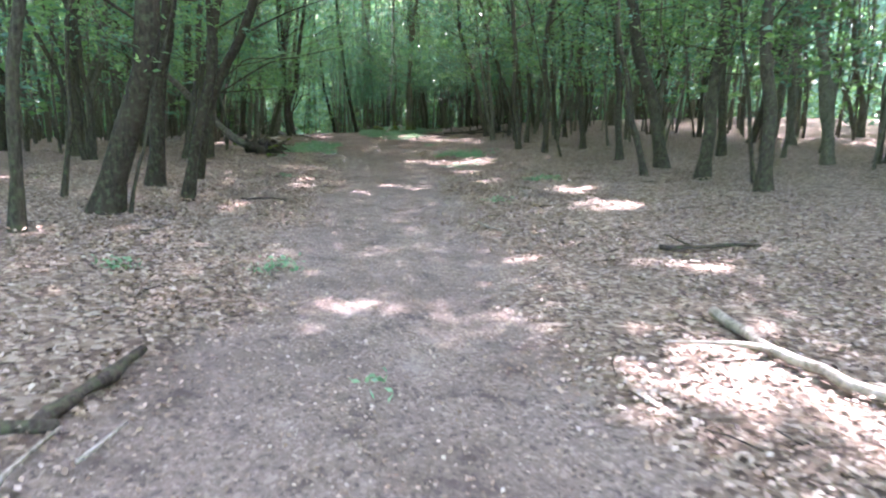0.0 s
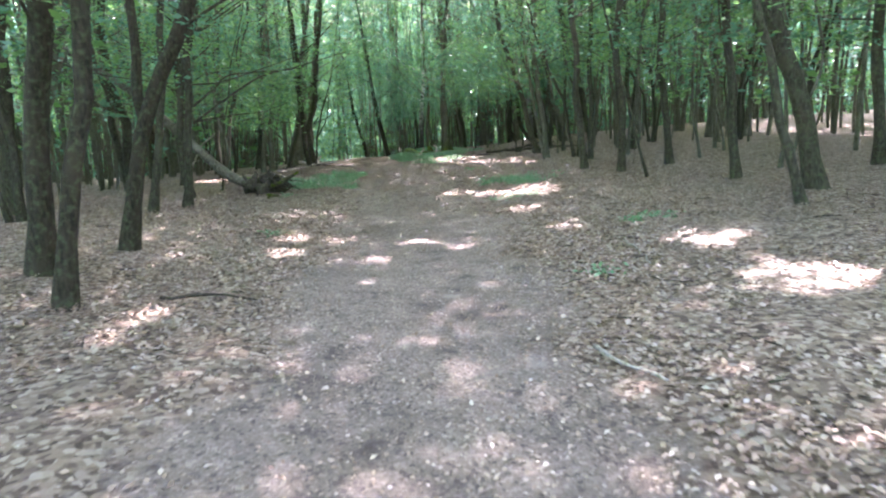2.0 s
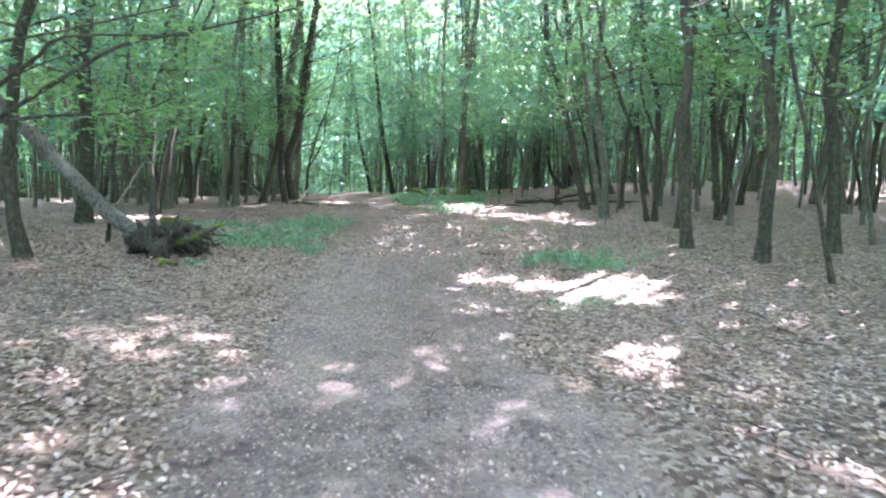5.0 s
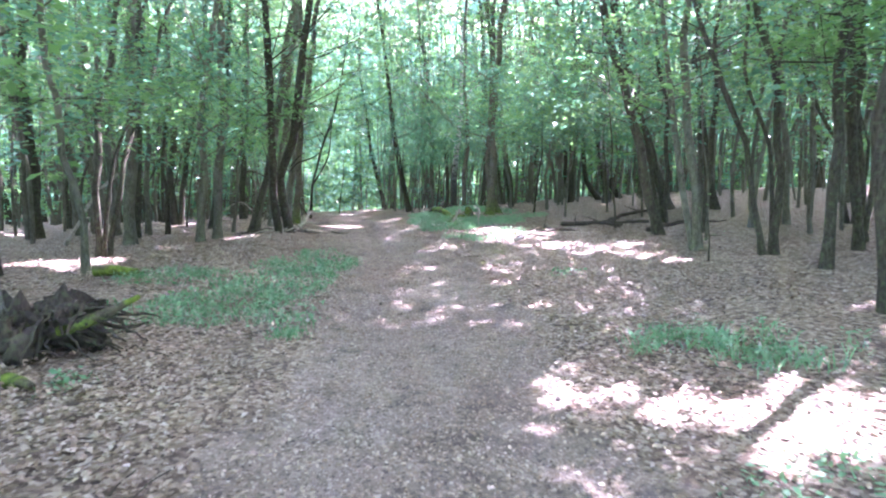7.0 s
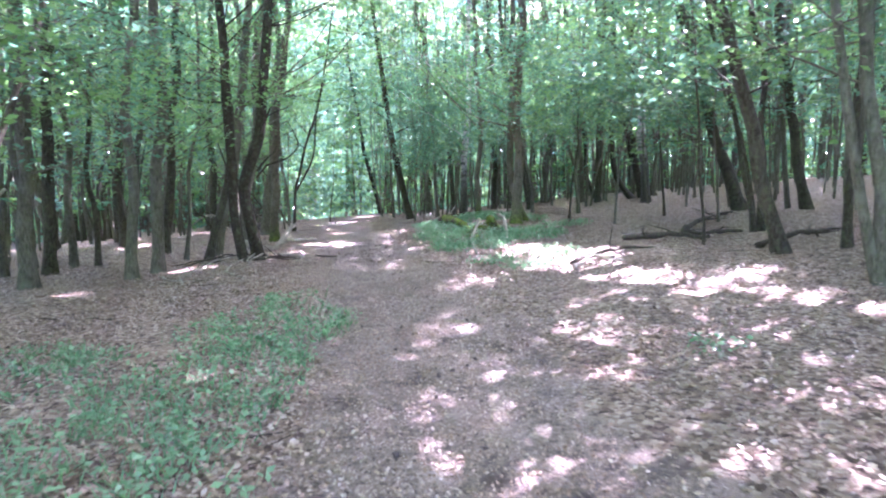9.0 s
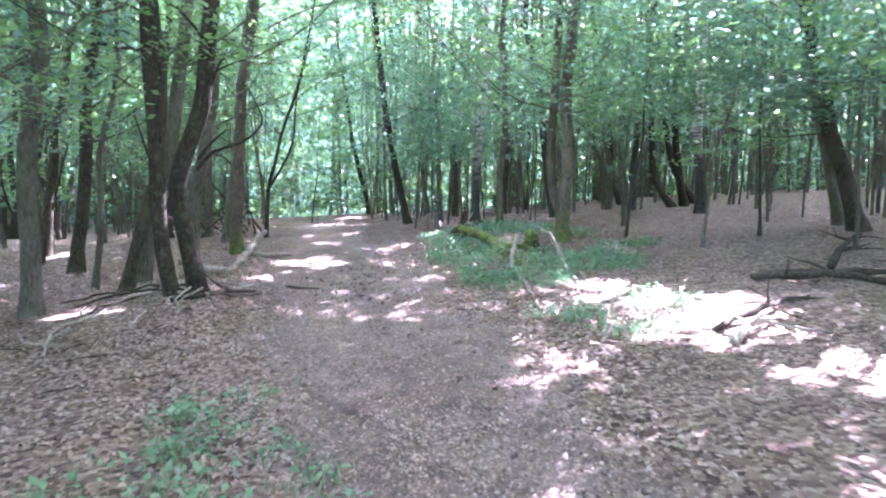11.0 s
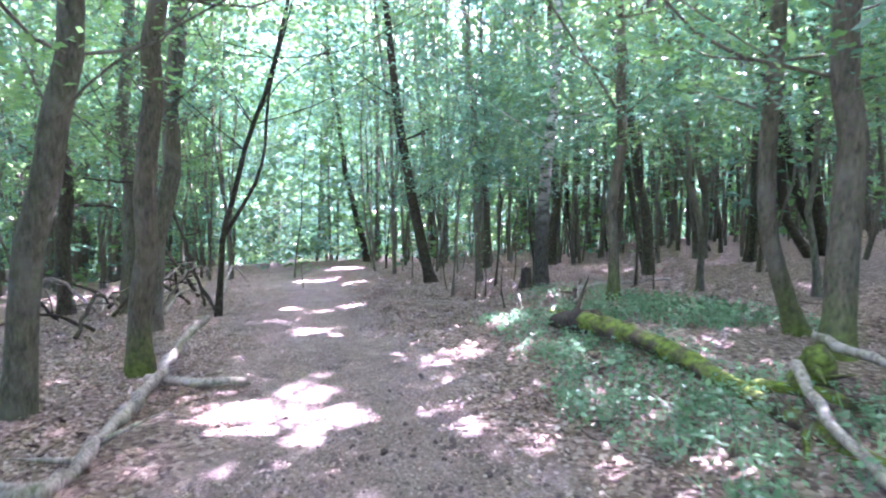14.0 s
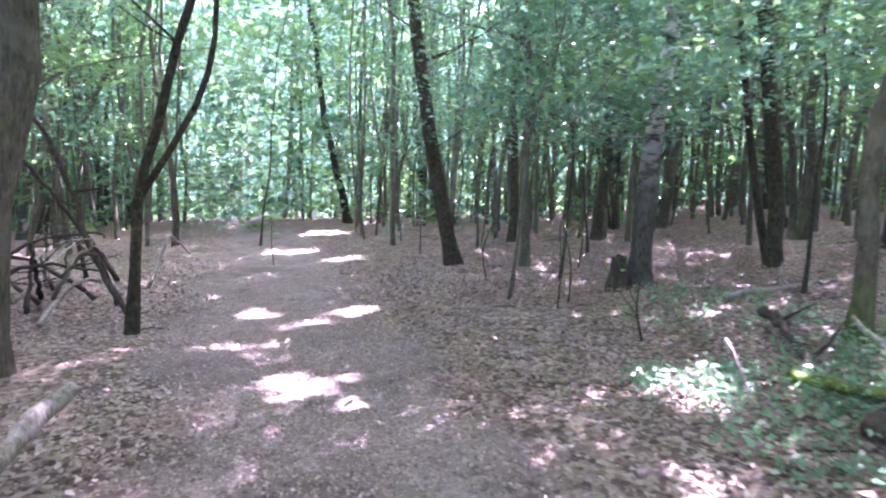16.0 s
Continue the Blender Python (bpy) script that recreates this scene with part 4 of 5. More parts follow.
def build_backdrop():
    """A plain ring added behind the farthest leaves, to stand in for more woods and close sky gaps."""
    m, t, b = material("glowing_backdrop")
    at = t.nodes.new("ShaderNodeTexCoord").outputs["Object"]
    tall = node(t, "ShaderNodeMapping", [(at, "Vector")])
    tall.inputs["Scale"].default_value = (1, 1, 0.12)
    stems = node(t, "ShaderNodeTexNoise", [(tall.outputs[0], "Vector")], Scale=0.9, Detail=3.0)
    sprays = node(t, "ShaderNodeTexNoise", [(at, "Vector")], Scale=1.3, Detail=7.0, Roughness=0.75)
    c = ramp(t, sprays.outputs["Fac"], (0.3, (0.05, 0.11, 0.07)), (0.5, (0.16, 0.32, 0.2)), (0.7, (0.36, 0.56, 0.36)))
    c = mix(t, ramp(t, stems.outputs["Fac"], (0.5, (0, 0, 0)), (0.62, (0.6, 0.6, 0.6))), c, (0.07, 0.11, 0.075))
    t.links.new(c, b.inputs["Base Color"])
    # Emission stands in for daylight on the far foliage.
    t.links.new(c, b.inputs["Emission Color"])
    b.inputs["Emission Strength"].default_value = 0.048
    b.inputs["Roughness"].default_value = 0.9
    n, rows, wide = 120, 7, 70.0
    a = np.arange(n) * 2 * np.pi / n
    x, y = -4 + wide * np.cos(a), 16 + wide * np.sin(a)
    rng = np.random.default_rng(12)
    crest = 24 + 6 * rng.random(n)
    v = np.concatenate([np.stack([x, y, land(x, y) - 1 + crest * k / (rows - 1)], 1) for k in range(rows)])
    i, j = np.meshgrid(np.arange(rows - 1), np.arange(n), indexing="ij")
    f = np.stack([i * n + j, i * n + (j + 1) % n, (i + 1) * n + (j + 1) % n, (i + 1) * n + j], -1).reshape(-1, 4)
    tagged(new("backdrop", array_mesh("backdrop", v, f, m, True)), "glowing green ring standing in for the distance of the woods", "backdrop", kind="structure")


build_backdrop()


def build_far_stems():
    """Stems too far off to count."""
    rng = np.random.default_rng(31)
    pieces = []
    for k in range(1480):
        y = rng.uniform(52, 84) if k < 330 else rng.uniform(6, 56)
        x = rng.uniform(-55, 38)
        if k >= 1150:
            y = rng.uniform(43, 57)
            x = rng.uniform(-32, 12)
        elif k >= 330:
            u = rng.uniform(7.5, 27) * rng.choice((-1, 1))
            x = np.interp(y, TRAIL_Y, TRAIL_X) + u + (1.5 if u > 0 else 0)
        if abs(x - np.interp(y, TRAIL_Y, TRAIL_X)) < 2.2:
            continue
        z = float(land(x, y))
        lean = rng.normal(size=2) * 0.5
        pts = np.array([(x, y, z - 0.3), (x + lean[0] * 0.1 + rng.normal() * 0.12, y + lean[1] * 0.2, z + 1.6), (x + lean[0] * 0.4 + rng.normal() * 0.2, y + lean[1] * 0.4, z + 4.5), (x + lean[0] * 0.7 + rng.normal() * 0.3, y + lean[1] * 0.7, z + 8), (x + lean[0], y + lean[1], z + 13)])
        d = rng.uniform(0.07, 0.17) if k < 330 else rng.uniform(0.025, 0.075)
        pieces.append(tube(smooth_line(pts, 1.6), np.linspace(d, d * 0.3, len(smooth_line(pts, 1.6))), 5, 0.05, rng, caps=False))
    v, f = joined(pieces)
    tagged(new("far_stems", array_mesh("far_stems", v, f, BARK_HAZED, True)), "close-set distant stems of the woods", "trees", kind="stuff")


build_far_stems()


# ---- leaf litter ----
def build_litter():
    rng = np.random.default_rng(3)
    n = 275000
    y = rng.uniform(-1.5, 46, n)
    u = np.where(rng.random(n) < 0.6, rng.normal(size=n) * 2.3, rng.uniform(-6.5, 6.5, n))
    x = line_x(y) + u
    keep = rng.random(n) > (0.955 - 0.62 * np.exp(-(((y - 21.5) / 6.0) ** 2))) * trail(x, y)
    x, y = x[keep], y[keep]
    size = rng.uniform(0.03, 0.06, len(x)) * (1 - 0.3 * trail(x, y))
    p = np.stack([x, y, land(x, y) + rng.uniform(0.0, 0.03, len(x)) - 0.03 * trail(x, y)], 1)
    a = rng.uniform(0, 2 * np.pi, len(x))
    ahead = np.stack([np.cos(a), np.sin(a), rng.normal(size=len(x)) * 0.28], 1)
    normal = np.array([0, 0, 1.0]) + rng.normal(size=p.shape) * 0.3
    v, f = leaf_quads(p, ahead, normal, size, size * 0.62, 0.2)
    tagged(new("leaf_litter", array_mesh("leaf_litter", v, f, LITTER)), "dry brown and pale leaves strewn over the floor", "leaves", kind="stuff")


build_litter()


# ---- fallen wood ----
def fallen(name, label, mat, r0, r1, *points, sides=9, twigs=0):
    """A branch or log lying on the floor; points are x, y and the height over the floor."""
    rng = np.random.default_rng(int(abs(points[0][0] * 991 + points[0][1] * 37)))
    p = np.array([(x, y, float(land(x, y)) + dz) for x, y, dz in points])
    line = smooth_line(p, 0.12)
    grow = np.linspace(0, 1, len(line))
    line = line + (rng.normal(size=line.shape) * 0.012)
    line[:, 2] += (r0 + (r1 - r0) * grow) * 0.55
    pieces = [tube(line, (r0 + (r1 - r0) * grow) * (1 + (0.12 if r0 < 0.1 else 0.2) * rng.normal(size=len(line))), sides, 0.12, rng)]
    sprigs = []
    for _ in range(twigs):
        k = int(rng.integers(len(line) // 4, len(line)))
        way = rng.normal(size=3) * [1, 1, 0.3] + [0, 0, 0.12]
        way /= np.linalg.norm(way)
        t = smooth_line([line[k], line[k] + way * 0.2, line[k] + way * rng.uniform(0.3, 0.6) + rng.normal(size=3) * 0.06], 0.1)
        sprigs.append(tube(t, np.linspace(r1 * 0.7, 0.004, len(t)), 5, 0.1, rng))
    v, f = joined(pieces)
    ob = new(name, quad_mesh(name, v, f, mat))
    for v, f in sprigs:
        child("side_twig", quad_mesh("side_twig", v, f, mat), ob)
    return tagged(ob, label, "branch" if "branch" in name or "stick" in name or "twig" in name else "log", "fallen wood")


fallen("fallen_stick", "dark bare stick lying on the leaves", DARKWOOD, 0.03, 0.018, (2.0, 6.1, 0.02), (2.5, 6.17, 0.04), (3.08, 6.3, 0.02), twigs=1)
fallen("fallen_branch", "pale barkless branch lying in sunlit leaves", DEADWOOD, 0.035, 0.03, (1.73, 4.05, 0.04), (1.78, 3.7, 0.05), (1.83, 3.38, 0.03), (2.1, 2.88, 0.03), (2.45, 2.35, 0.02), twigs=2)
fallen("fallen_branch", "dark rotting branch beside the trail", DARKWOOD, 0.04, 0.03, (-1.72, 2.2, 0.0), (-1.69, 2.4, 0.02), (-1.62, 2.95, 0.04))
fallen("fallen_branch", "dark rotting branch beside the trail", DARKWOOD, 0.04, 0.03, (-2.1, 2.05, 0.0), (-1.64, 2.22, 0.01))
fallen("fallen_twig", "thin pale twig on the leaves", DEADWOOD, 0.012, 0.008, (-1.5, 1.6, 0.01), (-1.55, 1.85, 0.03), (-1.6, 2.2, 0.02))
fallen("fallen_twig", "thin pale twig on the leaves", DEADWOOD, 0.011, 0.007, (-1.38, 1.94, 0.01), (-1.36, 2.3, 0.02))
fallen("fallen_twig", "thin dark twig on the leaves", DARKWOOD, 0.014, 0.009, (-3.15, 8.45, 0.01), (-2.75, 8.5, 0.03), (-2.35, 8.59, 0.01))
fallen("fallen_twig", "thin pale twig on the leaves", DEADWOOD, 0.013, 0.008, (0.18, 7.51, 0.01), (0.35, 7.2, 0.02), (0.49, 6.96, 0.01))
fallen("fallen_twig", "long thin twig across the leaves", DEADWOOD, 0.014, 0.008, (0.99, 10.84, 0.01), (1.02, 10.2, 0.03), (1.01, 9.62, 0.01))
fallen("fallen_twig", "thin curved twig on the leaves", DEADWOOD, 0.012, 0.008, (-2.92, 10.6, 0.01), (-2.9, 10.3, 0.04), (-2.95, 9.8, 0.01))
fallen("mossy_log", "short mossy log in the leaves", LOG_MOSS, 0.09, 0.07, (-7.85, 20.7, 0.02), (-7.3, 20.9, 0.04))
fallen("fallen_branch", "grey branch under the trees", DARKWOOD, 0.055, 0.035, (-0.95, 27.85, 0.04), (-0.2, 27.7, 0.08), (0.45, 27.45, 0.03), twigs=4)
fallen("fallen_branch", "forked brown branch lying at the edge of a sunlit patch", DARKWOOD, 0.035, 0.02, (-2.05, 25.8, 0.02), (-1.4, 26.3, 0.1), (-0.77, 26.86, 0.04), twigs=4)
fallen("fallen_branch", "long dark branch under the trees", DARKWOOD, 0.05, 0.03, (0.22, 28.42, 0.03), (1.0, 29.6, 0.12), (1.88, 30.86, 0.05), twigs=5)
fallen("fallen_branch", "dark branch under the trees", DARKWOOD, 0.045, 0.03, (0.75, 26.3, 0.03), (1.5, 26.7, 0.1), (2.3, 27.4, 0.04), twigs=4)
fallen("fallen_branch", "pale forked branch lying in the leaves", DEADWOOD, 0.035, 0.02, (-2.03, 25.41, 0.02), (-1.7, 25.8, 0.1), (-1.35, 26.1, 0.03), twigs=3)
fallen("fallen_branch", "dark branch under the trees", DARKWOOD, 0.05, 0.03, (-0.78, 28.09, 0.02), (0.13, 27.93, 0.05), (1.1, 27.9, 0.03), twigs=2)
fallen("mossy_log", "moss-covered fallen log with a rotten end among green plants", LOG_MOSS, 0.092, 0.055, (-4.74, 32.5, 0.12), (-4.4, 31.7, 0.1), (-4.08, 30.95, 0.03), (-3.86, 30.2, -0.01), (-3.65, 29.4, -0.03), sides=14, twigs=3)
fallen("rotten_log", "dark rotten end of a fallen log among green plants", DARKWOOD, 0.13, 0.07, (-4.6, 32.55, 0.08), (-4.85, 32.85, 0.06), (-5.0, 33.15, 0.02), sides=10, twigs=3)
fallen("fallen_branch", "crooked pale branch lying through green plants", DEADWOOD, 0.035, 0.02, (-3.68, 30.35, 0.24), (-3.76, 29.8, 0.1), (-3.78, 29.1, 0.03), (-3.64, 28.2, 0.03), (-3.5, 26.75, 0.01), twigs=2)
fallen("fallen_branch", "pale arched branch resting on the mossy log", DEADWOOD, 0.035, 0.025, (-3.3, 30.9, 0.3), (-3.15, 30.3, 0.24), (-3.06, 29.5, 0.12), (-3.05, 28.75, 0.02))
fallen("mossy_stump", "mossy broken stump among green plants", LOG_MOSS, 0.12, 0.08, (-3.42, 30.75, -0.08), (-3.44, 30.6, 0.1), (-3.5, 30.5, 0.26), sides=12, twigs=3)
fallen("fallen_branch", "pale curved branch beside the trail", DEADWOOD, 0.058, 0.05, (-8.9, 29.3, 0.2), (-8.5, 29.25, 0.08), (-8.15, 29.32, 0.02), (-8.64, 31.0, 0.04), (-8.95, 32.2, 0.18), (-9.12, 33.0, 0.3), (-9.15, 33.3, 0.33), twigs=2)
fallen("fallen_branch", "short grey branch beside the trail", DEADWOOD, 0.05, 0.035, (-8.95, 31.6, 0.03), (-8.4, 31.5, 0.04), (-7.95, 31.53, 0.02))
fallen("fallen_branch", "thin branch lying on the slope", DEADWOOD, 0.035, 0.025, (-4.23, 36.55, 0.02), (-3.2, 37.0, 0.05), (-2.47, 37.56, 0.03), twigs=2)
fallen("fallen_twig", "thin white twig leaning over green plants", DEADWOOD, 0.013, 0.008, (-4.62, 33.9, 0.4), (-4.7, 33.0, 0.2), (-4.8, 32.1, 0.02))
fallen("fallen_twig", "thin white twig standing in green plants", DEADWOOD, 0.013, 0.008, (-5.35, 34.0, 0.32), (-5.3, 33.6, 0.02))
fallen("fallen_branch", "dark branch at the foot of the twin tree", DARKWOOD, 0.026, 0.015, (-7.6, 26.7, 0.02), (-7.2, 27.2, 0.06), (-7.0, 27.6, 0.03), twigs=3)
fallen("fallen_stick", "dark stick lying across the trail", DARKWOOD, 0.018, 0.012, (-6.78, 28.19, 0.01), (-6.35, 28.2, 0.01))
for k in range(24):
    a = RNG.uniform(0, 2 * np.pi)
    x, y = -7.6 + RNG.normal() * 0.4, 27.0 + RNG.normal() * 0.55
    l = RNG.uniform(0.3, 0.7)
    fallen("fallen_twig", "pale twig in a tangle at the foot of the twin tree", (DEADWOOD, DEADWOOD, DARKWOOD)[k % 3], 0.017, 0.008, (x, y, 0.02 + 0.1 * RNG.random()),
           (x + np.cos(a) * l, y + np.sin(a) * l, 0.05), (x + np.cos(a + 0.3) * l * 1.7, y + np.sin(a + 0.3) * l * 1.7, 0.02))
# brushwood on the low side of the trail
fallen("dead_branch", "dark dead branch leaning down to the trail", DARKWOOD, 0.03, 0.02, (-10.35, 36.2, 0.0), (-10.75, 36.2, 0.65), (-11.0, 36.2, 1.45), (-11.46, 36.2, 2.15), (-12.6, 36.1, 2.35), twigs=5)
fallen("dead_branch", "dark dead branch leaning down to the trail", DARKWOOD, 0.045, 0.025, (-11.9, 38.7, 0.03), (-12.75, 38.7, 1.2), (-13.5, 38.7, 1.95), (-14.6, 38.6, 2.1), twigs=6)
for k in range(20):
    x, y = -11.7 + RNG.normal() * 0.7, 36.8 + RNG.normal() * 1.4
    a = RNG.uniform(0, 2 * np.pi)
    fallen("dead_branch", "grey dead branch in a heap of brushwood", (DARKWOOD, DEADWOOD)[k % 3 == 0], 0.03, 0.012, (x, y, 0.05), (x + np.cos(a) * 0.7, y + np.sin(a) * 0.7, 0.3 + 0.4 * RNG.random()),
           (x + np.cos(a) * 1.5, y + np.sin(a) * 1.5, 0.1 + 0.8 * RNG.random()), twigs=4)


def uprooted_tree():
    rng = np.random.default_rng(77)
    x, y = -5.75, 17.4
    z = float(land(x, y))
    base = new("uprooted_tree")
    base.location = (x, y, z)
    tagged(base, "dead uprooted tree with a dark root plate", "tree")
    line = smooth_line([(0.15, 0.0, 0.22), (-0.45, 0.25, 0.2), (-0.95, 0.3, 0.42), (-1.55, 0.28, 0.95), (-2.1, 0.25, 1.5), (-2.8, 0.15, 2.2), (-3.2, 0.1, 2.55), (-4.6, 0.0, 3.5)], 0.2)
    v, f = tube(line, np.linspace(0.125, 0.06, len(line)), 12, 0.12, rng)
    child("trunk", quad_mesh("trunk", v, f, GREYWOOD), base, "grey weathered stem")
    pieces = []
    for k in range(9):
        c = np.array([rng.normal() * 0.2 + 0.05, rng.normal() * 0.2, 0.08 + 0.14 * rng.random()])
        d = rng.normal(size=3) * [0.2, 0.16, 0.05]
        p = smooth_line([c - d, c + rng.normal(size=3) * 0.05, c + d], 0.03)
        lump = rng.uniform(0.09, 0.15) * np.sin(np.linspace(0.25, 2.9, len(p))) * (1 + 0.3 * rng.normal(size=len(p)))
        pieces.append(tube(p, np.clip(lump, 0.01, None), 12, 0.5, rng))
    for _ in range(46):
        a = rng.uniform(0, 2 * np.pi)
        way = np.array([np.cos(a) * 0.9 + 0.2, np.sin(a) * 0.8, rng.normal() * 0.22 + 0.05])
        n = rng.uniform(0.25, 0.75)
        p = smooth_line([(0.05, 0.0, 0.18), way * n * 0.5 + rng.normal(size=3) * 0.09 + [0.05, 0, 0.17], way * n + rng.normal(size=3) * 0.12 + [0.05, 0, 0.06]], 0.06)
        p = p + rng.normal(size=p.shape) * 0.014
        p[:, 2] = np.clip(p[:, 2], -0.06, 0.5)
        pieces.append(tube(p, np.linspace(rng.uniform(0.012, 0.05), 0.005, len(p)) * (1 + 0.2 * rng.normal(size=len(p))), 6, 0.3, rng))
    p = smooth_line([(0.2, -0.1, 0.2), (0.5, -0.05, 0.3), (0.78, 0.1, 0.46)], 0.06)
    stub = tube(p, np.linspace(0.07, 0.02, len(p)), 9, 0.2, rng)
    child("root_stub", quad_mesh("root_stub", *stub, LOG_MOSS), base, "broken pointed root with moss")
    v, f = joined(pieces)
    child("root_plate", quad_mesh("root_plate", v, f, DARKWOOD), base, "tangle of dark earthy roots")


uprooted_tree()


# ---- saplings, a broken stump and other small growth ----
def sapling(x, y, height, leaves=14):
    """A thin young shoot with a few twigs and leaves."""
    rng = np.random.default_rng(int(abs(x * 811 + y * 59)))
    base = new("sapling")
    base.location = (x, y, float(land(x, y)))
    tagged(base, "thin young sapling with a few twigs in leaf litter", "sapling", "saplings")
    stem = smooth_line([(0, 0, -0.05), (rng.normal() * 0.04, rng.normal() * 0.04, height * 0.5), (rng.normal() * 0.1, rng.normal() * 0.1, height)], 0.12)
    v, f = tube(stem, np.linspace(0.013, 0.004, len(stem)), 6, 0.1, rng)
    child("stem", quad_mesh("stem", v, f, BARK), base)
    tips = []
    for _ in range(5):
        p = stem[int(rng.integers(len(stem) // 3, len(stem)))]
        way = rng.normal(size=3) * [1, 1, 0.4] + [0, 0, 0.5]
        way /= np.linalg.norm(way)
        t = smooth_line([p, p + way * 0.12, p + way * rng.uniform(0.18, 0.4) + rng.normal(size=3) * 0.03], 0.07)
        v, f = tube(t, np.linspace(0.006, 0.002, len(t)), 5, 0.1, rng)
        child("twig", quad_mesh("twig", v, f, BARK), base)
        tips.append(t[-1])
    if leaves:
        at = np.array(tips)[rng.integers(0, len(tips), leaves)] + rng.normal(size=(leaves, 3)) * 0.06
        size = rng.uniform(0.05, 0.09, leaves)
        v, f = leaf_quads(at, rng.normal(size=(leaves, 3)) * [1, 1, 0.3], np.array([0, 0, 1.0]) + rng.normal(size=(leaves, 3)) * 0.4, size, size * 0.6)
        child("foliage", array_mesh("foliage", v, f, LEAF), base)


for x, y, height, leaves in ((-5.97, 36.6, 0.75, 6), (-5.48, 35.2, 0.62, 3), (-5.8, 36.9, 0.9, 8), (-7.77, 42.3, 0.9, 14), (-8.34, 44.5, 0.8, 12), (-6.5, 43.8, 1.0, 16), (-6.6, 38.9, 0.8, 10),
                             (-7.3, 42.9, 0.7, 10), (-3.1, 36.1, 0.8, 12), (-5.2, 39.4, 0.9, 12), (-10.4, 41.2, 0.8, 12), (2.9, 19.6, 1.0, 10), (0.9, 22.3, 0.8, 8)):
    sapling(x, y, height, leaves)


def broken_stump(x, y):
    """A short rotten stump with a jagged top."""
    rng = np.random.default_rng(63)
    v, f = tube(np.array([(0, 0, -0.1), (0, 0, 0.0), (0.01, 0, 0.12), (0.02, 0.01, 0.24), (0.02, 0.01, 0.33)]), np.array([0.15, 0.14, 0.11, 0.1, 0.085]), 14, 0.16, rng)
    v[4 * 14:5 * 14, 2] += rng.uniform(-0.1, 0.09, 14)
    ob = new("stump", quad_mesh("stump", v, f, DARKWOOD, False))
    ob.location = (x, y, float(land(x, y)))
    tagged(ob, "short dark rotten stump with a jagged top beside the birch", "stump")


broken_stump(-5.06, 37.7)
fallen("rotten_branch", "dark rotten branch among green plants", DARKWOOD, 0.05, 0.03, (-4.42, 35.35, 0.1), (-4.6, 34.6, 0.08), (-4.78, 33.95, 0.02), twigs=3)
fallen("mossy_branch", "mossy broken branch among green plants", LOG_MOSS, 0.045, 0.03, (-4.95, 33.95, 0.03), (-4.7, 33.5, 0.05), (-4.55, 33.05, 0.03))
fallen("mossy_branch", "short mossy branch beside the stump of a fallen tree", LOG_MOSS, 0.05, 0.035, (-3.95, 30.6, 0.02), (-3.55, 30.25, 0.08), (-3.25, 30.05, 0.02))
fallen("mossy_branch", "short mossy piece of wood in the leaves", LOG_MOSS, 0.05, 0.03, (-5.35, 16.6, 0.0), (-5.1, 16.5, 0.01))
fallen("fallen_twig", "long thin pale twig through green plants", DEADWOOD, 0.014, 0.008, (-4.42, 31.2, 0.05), (-4.55, 30.6, 0.04), (-4.3, 29.9, 0.02), twigs=2)
fallen("dead_branch", "pale dead branch leaning up from the floor", DEADWOOD, 0.04, 0.02, (-11.5, 24.6, 0.0), (-11.05, 24.65, 0.7), (-10.75, 24.7, 1.15), (-10.35, 24.8, 1.5), twigs=2)


def build_clods():
    """Churned earth in the wheel tracks."""
    rng = np.random.default_rng(17)
    pieces = []
    for x, y, a, b, n in ((-3.0, 20.5, 0.35, 0.6, 46), (-3.5, 22.2, 0.5, 0.8, 40), (-6.3, 29.4, 0.4, 0.9, 70), (-5.7, 29.0, 0.35, 0.8, 60), (-6.7, 30.2, 0.35, 0.6, 30), (-5.3, 27.6, 0.3, 0.9, 40), (-6.35, 28.4, 0.25, 0.4, 26), (-3.9, 24.5, 0.5, 1.0, 40)):
        for _ in range(n):
            px, py = x + rng.normal() * a, y + rng.normal() * b
            r = rng.uniform(0.007, 0.026)
            c = np.array([px, py, float(land(px, py)) - 0.033 + r * 0.2])
            d = rng.normal(size=3) * [1, 1, 0.15]
            d *= r / np.linalg.norm(d)
            pieces.append(tube(np.array([c - d, c - d * 0.4, c + d * 0.5, c + d]), np.array([0.45, 0.9, 0.85, 0.4]) * r * 0.8, 7, 0.35, rng))
    v, f = joined(pieces)
    tagged(new("mud_clods", quad_mesh("mud_clods", v, f, MUD, False)), "dark clods of churned earth on the trail", "earth", kind="stuff")


build_clods()


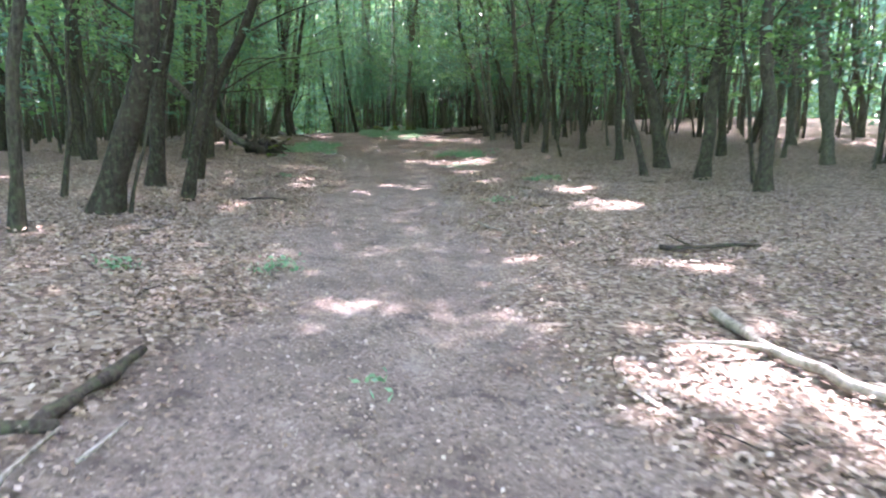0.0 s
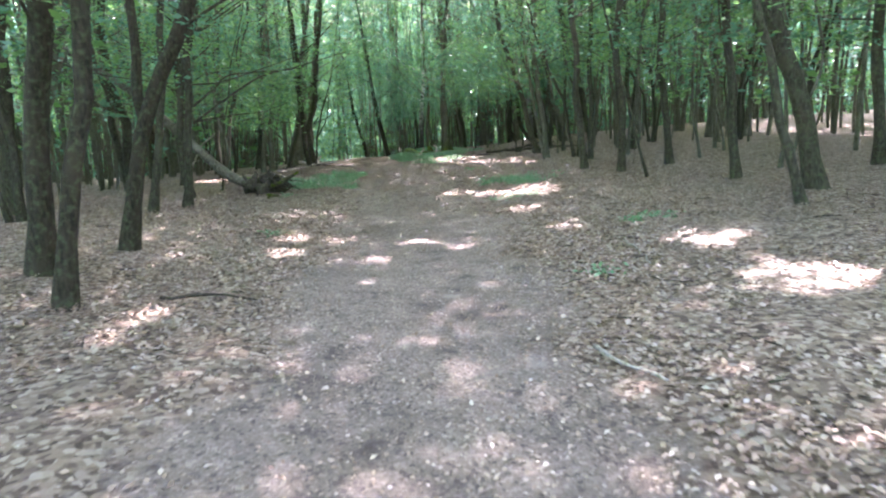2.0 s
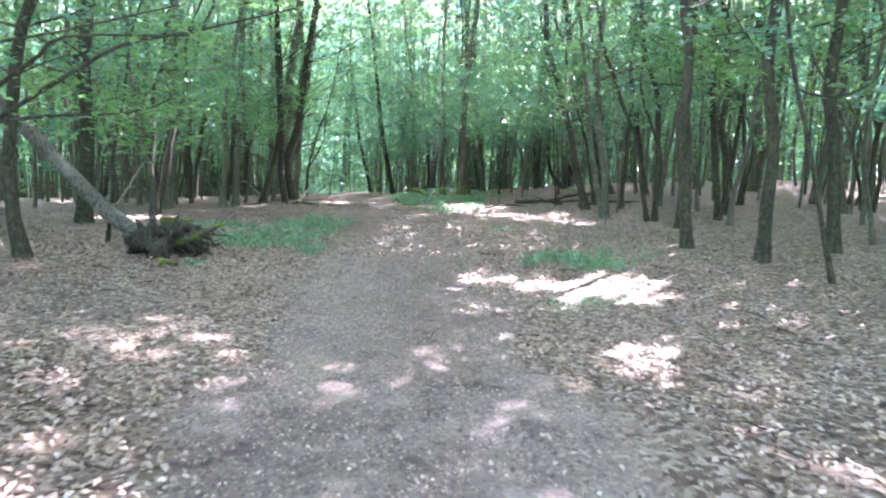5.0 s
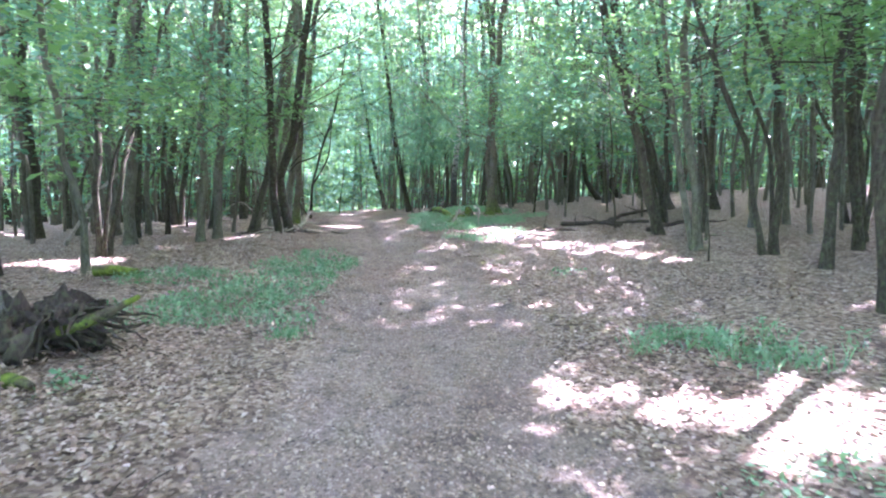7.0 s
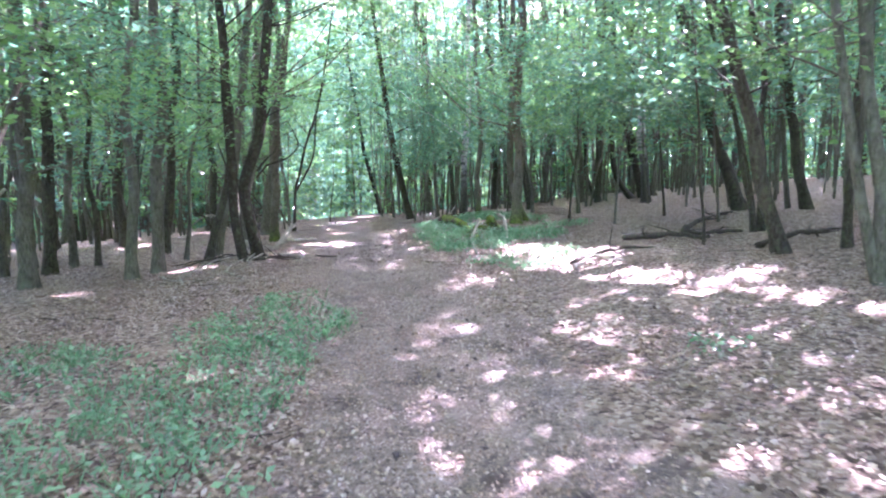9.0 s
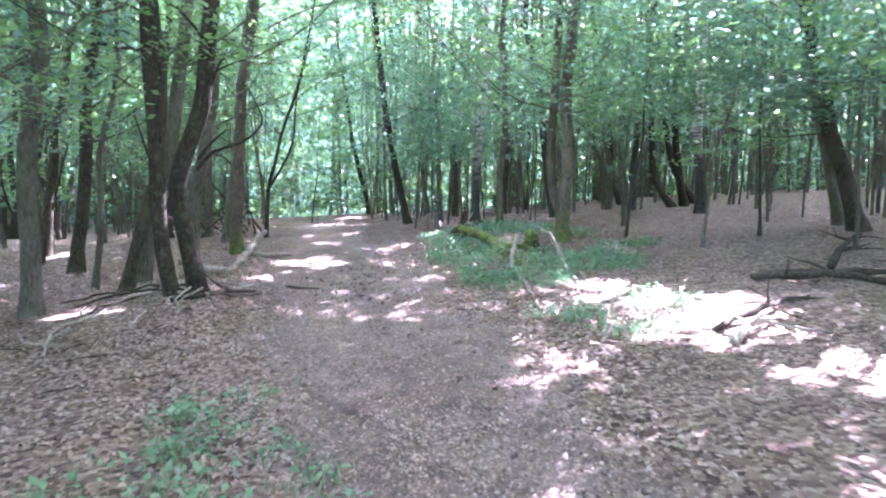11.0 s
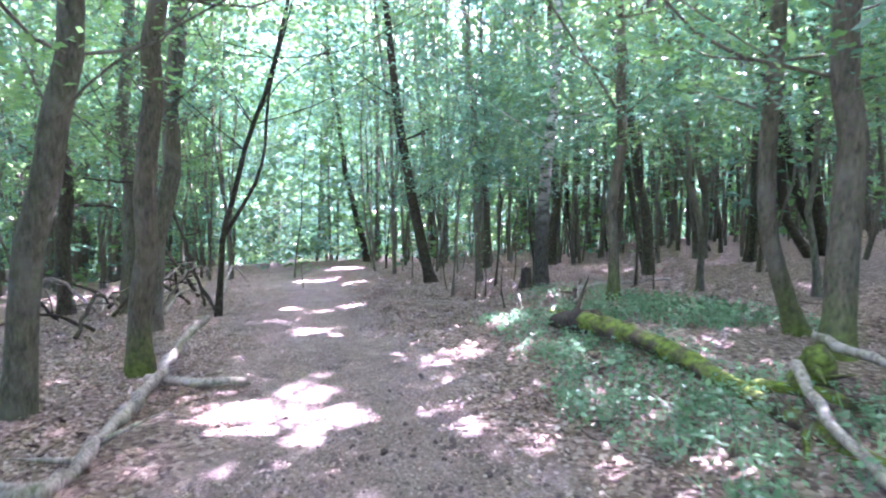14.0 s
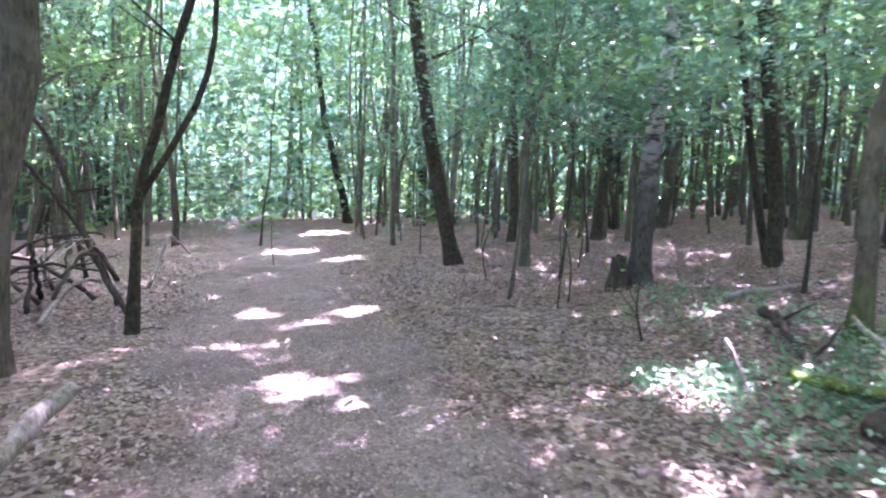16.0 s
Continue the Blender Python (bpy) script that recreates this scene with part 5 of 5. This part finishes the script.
def build_crumbs():
    """Trodden scraps of leaf and bark on the trail."""
    rng = np.random.default_rng(29)
    n = 90000
    y = rng.uniform(0.5, 40, n)
    x = np.interp(y, TRAIL_Y, TRAIL_X) + rng.normal(size=n) * 0.75
    keep = (rng.random(n) < 0.25 + 0.75 * np.clip(trail(x, y), 0, 1)) & (rng.random(n) < np.clip((y - 4) / 14, 0.4, 1))
    x, y = x[keep], y[keep]
    p = np.stack([x, y, land(x, y) - 0.03 * trail(x, y) + rng.uniform(0.0, 0.012, len(x))], 1)
    a = rng.uniform(0, 2 * np.pi, len(x))
    size = rng.uniform(0.012, 0.032, len(x))
    v, f = leaf_quads(p, np.stack([np.cos(a), np.sin(a), rng.normal(size=len(x)) * 0.2], 1), np.array([0, 0, 1.0]) + rng.normal(size=p.shape) * 0.3, size, size * 0.7, 0.15)
    tagged(new("leaf_crumbs", array_mesh("leaf_crumbs", v, f, LITTER)), "trodden scraps of dry leaf on the trail", "leaves", kind="stuff")


build_crumbs()


# ---- green plants on the floor ----
GREEN = [[], []]


def greens(x, y, a, b, n, tall=0.16, leafy=0.5):
    """A patch of grass blades and small herb leaves."""
    rng = np.random.default_rng(int(abs(x * 313 + y * 17)))
    k = max(3, int(n / 20))
    r, w = np.sqrt(rng.random(k)), rng.uniform(0, 2 * np.pi, k)
    cx, cy = x + a * r * np.cos(w), y + b * r * np.sin(w)
    pick = rng.integers(0, k, n)
    px, py = cx[pick] + rng.normal(size=n) * 0.075, cy[pick] + rng.normal(size=n) * 0.075
    blade = rng.random(n) > leafy
    h = tall * rng.uniform(0.4, 1.2, n)
    d = rng.normal(size=(n, 3)) * [0.55, 0.55, 0.1] + [0, 0, 1.0]
    c = np.stack([px, py, land(px, py) - 0.02], 1)[blade]
    d1, h1 = d[blade], h[blade]
    c = c + d1 / np.linalg.norm(d1, axis=1, keepdims=True) * h1[:, None] / 2
    GREEN[0].append(leaf_quads(c, d1, rng.normal(size=d1.shape) * [1, 1, 0.2], h1, np.full(len(h1), 0.012)))
    m = ~blade
    c = np.stack([px, py, land(px, py) + rng.uniform(0.02, 1, n) * tall * 0.8], 1)[m]
    ahead = rng.normal(size=(m.sum(), 3)) * [1, 1, 0.3]
    size = rng.uniform(0.035, 0.075, m.sum())
    GREEN[1].append(leaf_quads(c, ahead, np.array([0, 0, 1.0]) + rng.normal(size=ahead.shape) * 0.4, size, size * 0.6))


greens(-5.2, 20.2, 0.85, 1.9, 3300, 0.15, 0.45)
greens(-5.4, 22.6, 0.8, 1.2, 1700, 0.15, 0.45)
greens(-6.9, 21.0, 0.8, 0.8, 1200, 0.13, 0.4)
greens(-5.8, 18.8, 0.7, 0.7, 600, 0.12, 0.4)
greens(-3.95, 18.2, 0.16, 0.2, 160, 0.16, 0.2)
greens(-0.4, 18.35, 0.45, 0.3, 480, 0.2, 0.35)
greens(0.3, 18.2, 0.6, 0.5, 520, 0.2, 0.4)
greens(-3.7, 29.3, 0.85, 1.6, 3600, 0.18, 0.6)
greens(-4.5, 31.0, 0.7, 1.3, 2600, 0.18, 0.6)
greens(-2.5, 29.5, 0.7, 0.8, 1600, 0.17, 0.6)
greens(-3.9, 33.6, 1.1, 1.2, 3000, 0.2, 0.65)
greens(-5.1, 33.0, 0.5, 1.3, 1400, 0.15, 0.65)
greens(-5.5, 34.2, 0.35, 0.5, 500, 0.12, 0.7)
greens(-1.7, 31.2, 0.6, 0.5, 500, 0.15, 0.6)
greens(-2.3, 27.0, 0.5, 0.4, 420, 0.15, 0.65)
greens(-4.2, 18.9, 0.3, 0.5, 260, 0.12, 0.5)
greens(-2.7, 33.4, 0.8, 1.0, 900, 0.17, 0.6)
greens(-4.6, 36.0, 0.9, 1.5, 700, 0.15, 0.6)
greens(-3.2, 26.5, 0.35, 0.25, 330, 0.17, 0.6)
greens(-2.75, 26.0, 0.35, 0.2, 260, 0.15, 0.6)
greens(-5.94, 23.92, 0.16, 0.16, 150, 0.13, 0.7)
greens(-5.6, 24.3, 0.12, 0.1, 60, 0.12, 0.7)
for x, y, a, n in ((-2.71, 4.51, 0.12, 70), (-1.54, 4.93, 0.15, 90), (0.55, 9.39, 0.1, 60), (1.37, 12.03, 0.2, 110), (1.68, 12.08, 0.2, 110), (-3.32, 11.65, 0.12, 60), (-5.03, 16.55, 0.15, 70), (-0.42, 2.81, 0.05, 16), (-1.2, 21.7, 0.2, 80), (-0.2, 16.1, 0.5, 260)):
    greens(x, y, a, a, n, 0.1, 0.75)
v, f = joined(GREEN[0])
tagged(new("grass", array_mesh("grass", v, f, HERB)), "sparse green grass beside the trail", "grass", kind="stuff")
v, f = joined(GREEN[1])
tagged(new("ground_plants", array_mesh("ground_plants", v, f, HERB)), "low bluish green plants on the forest floor", "plants", kind="stuff")


def build_twig_litter():
    rng = np.random.default_rng(41)
    pieces = []
    for _ in range(900):
        y = rng.uniform(0, 44)
        x = float(line_x(y)) + rng.normal() * 3.4
        if trail(x, y) > 0.2:
            continue
        a, n = rng.uniform(0, 2 * np.pi), rng.uniform(0.06, 0.2)
        d = np.array([np.cos(a), np.sin(a), 0]) * n
        c = np.array([x, y, float(land(x, y)) + 0.015])
        pieces.append(tube(np.array([c - d, c + rng.normal(size=3) * [0.02, 0.02, 0.01], c + d]), np.array([0.005, 0.005, 0.003]), 4, 0.1, rng, caps=False))
    v, f = joined(pieces)
    tagged(new("twig_litter", array_mesh("twig_litter", v, f, DARKWOOD)), "small broken twigs among the dry leaves", "twigs", kind="stuff")


build_twig_litter()
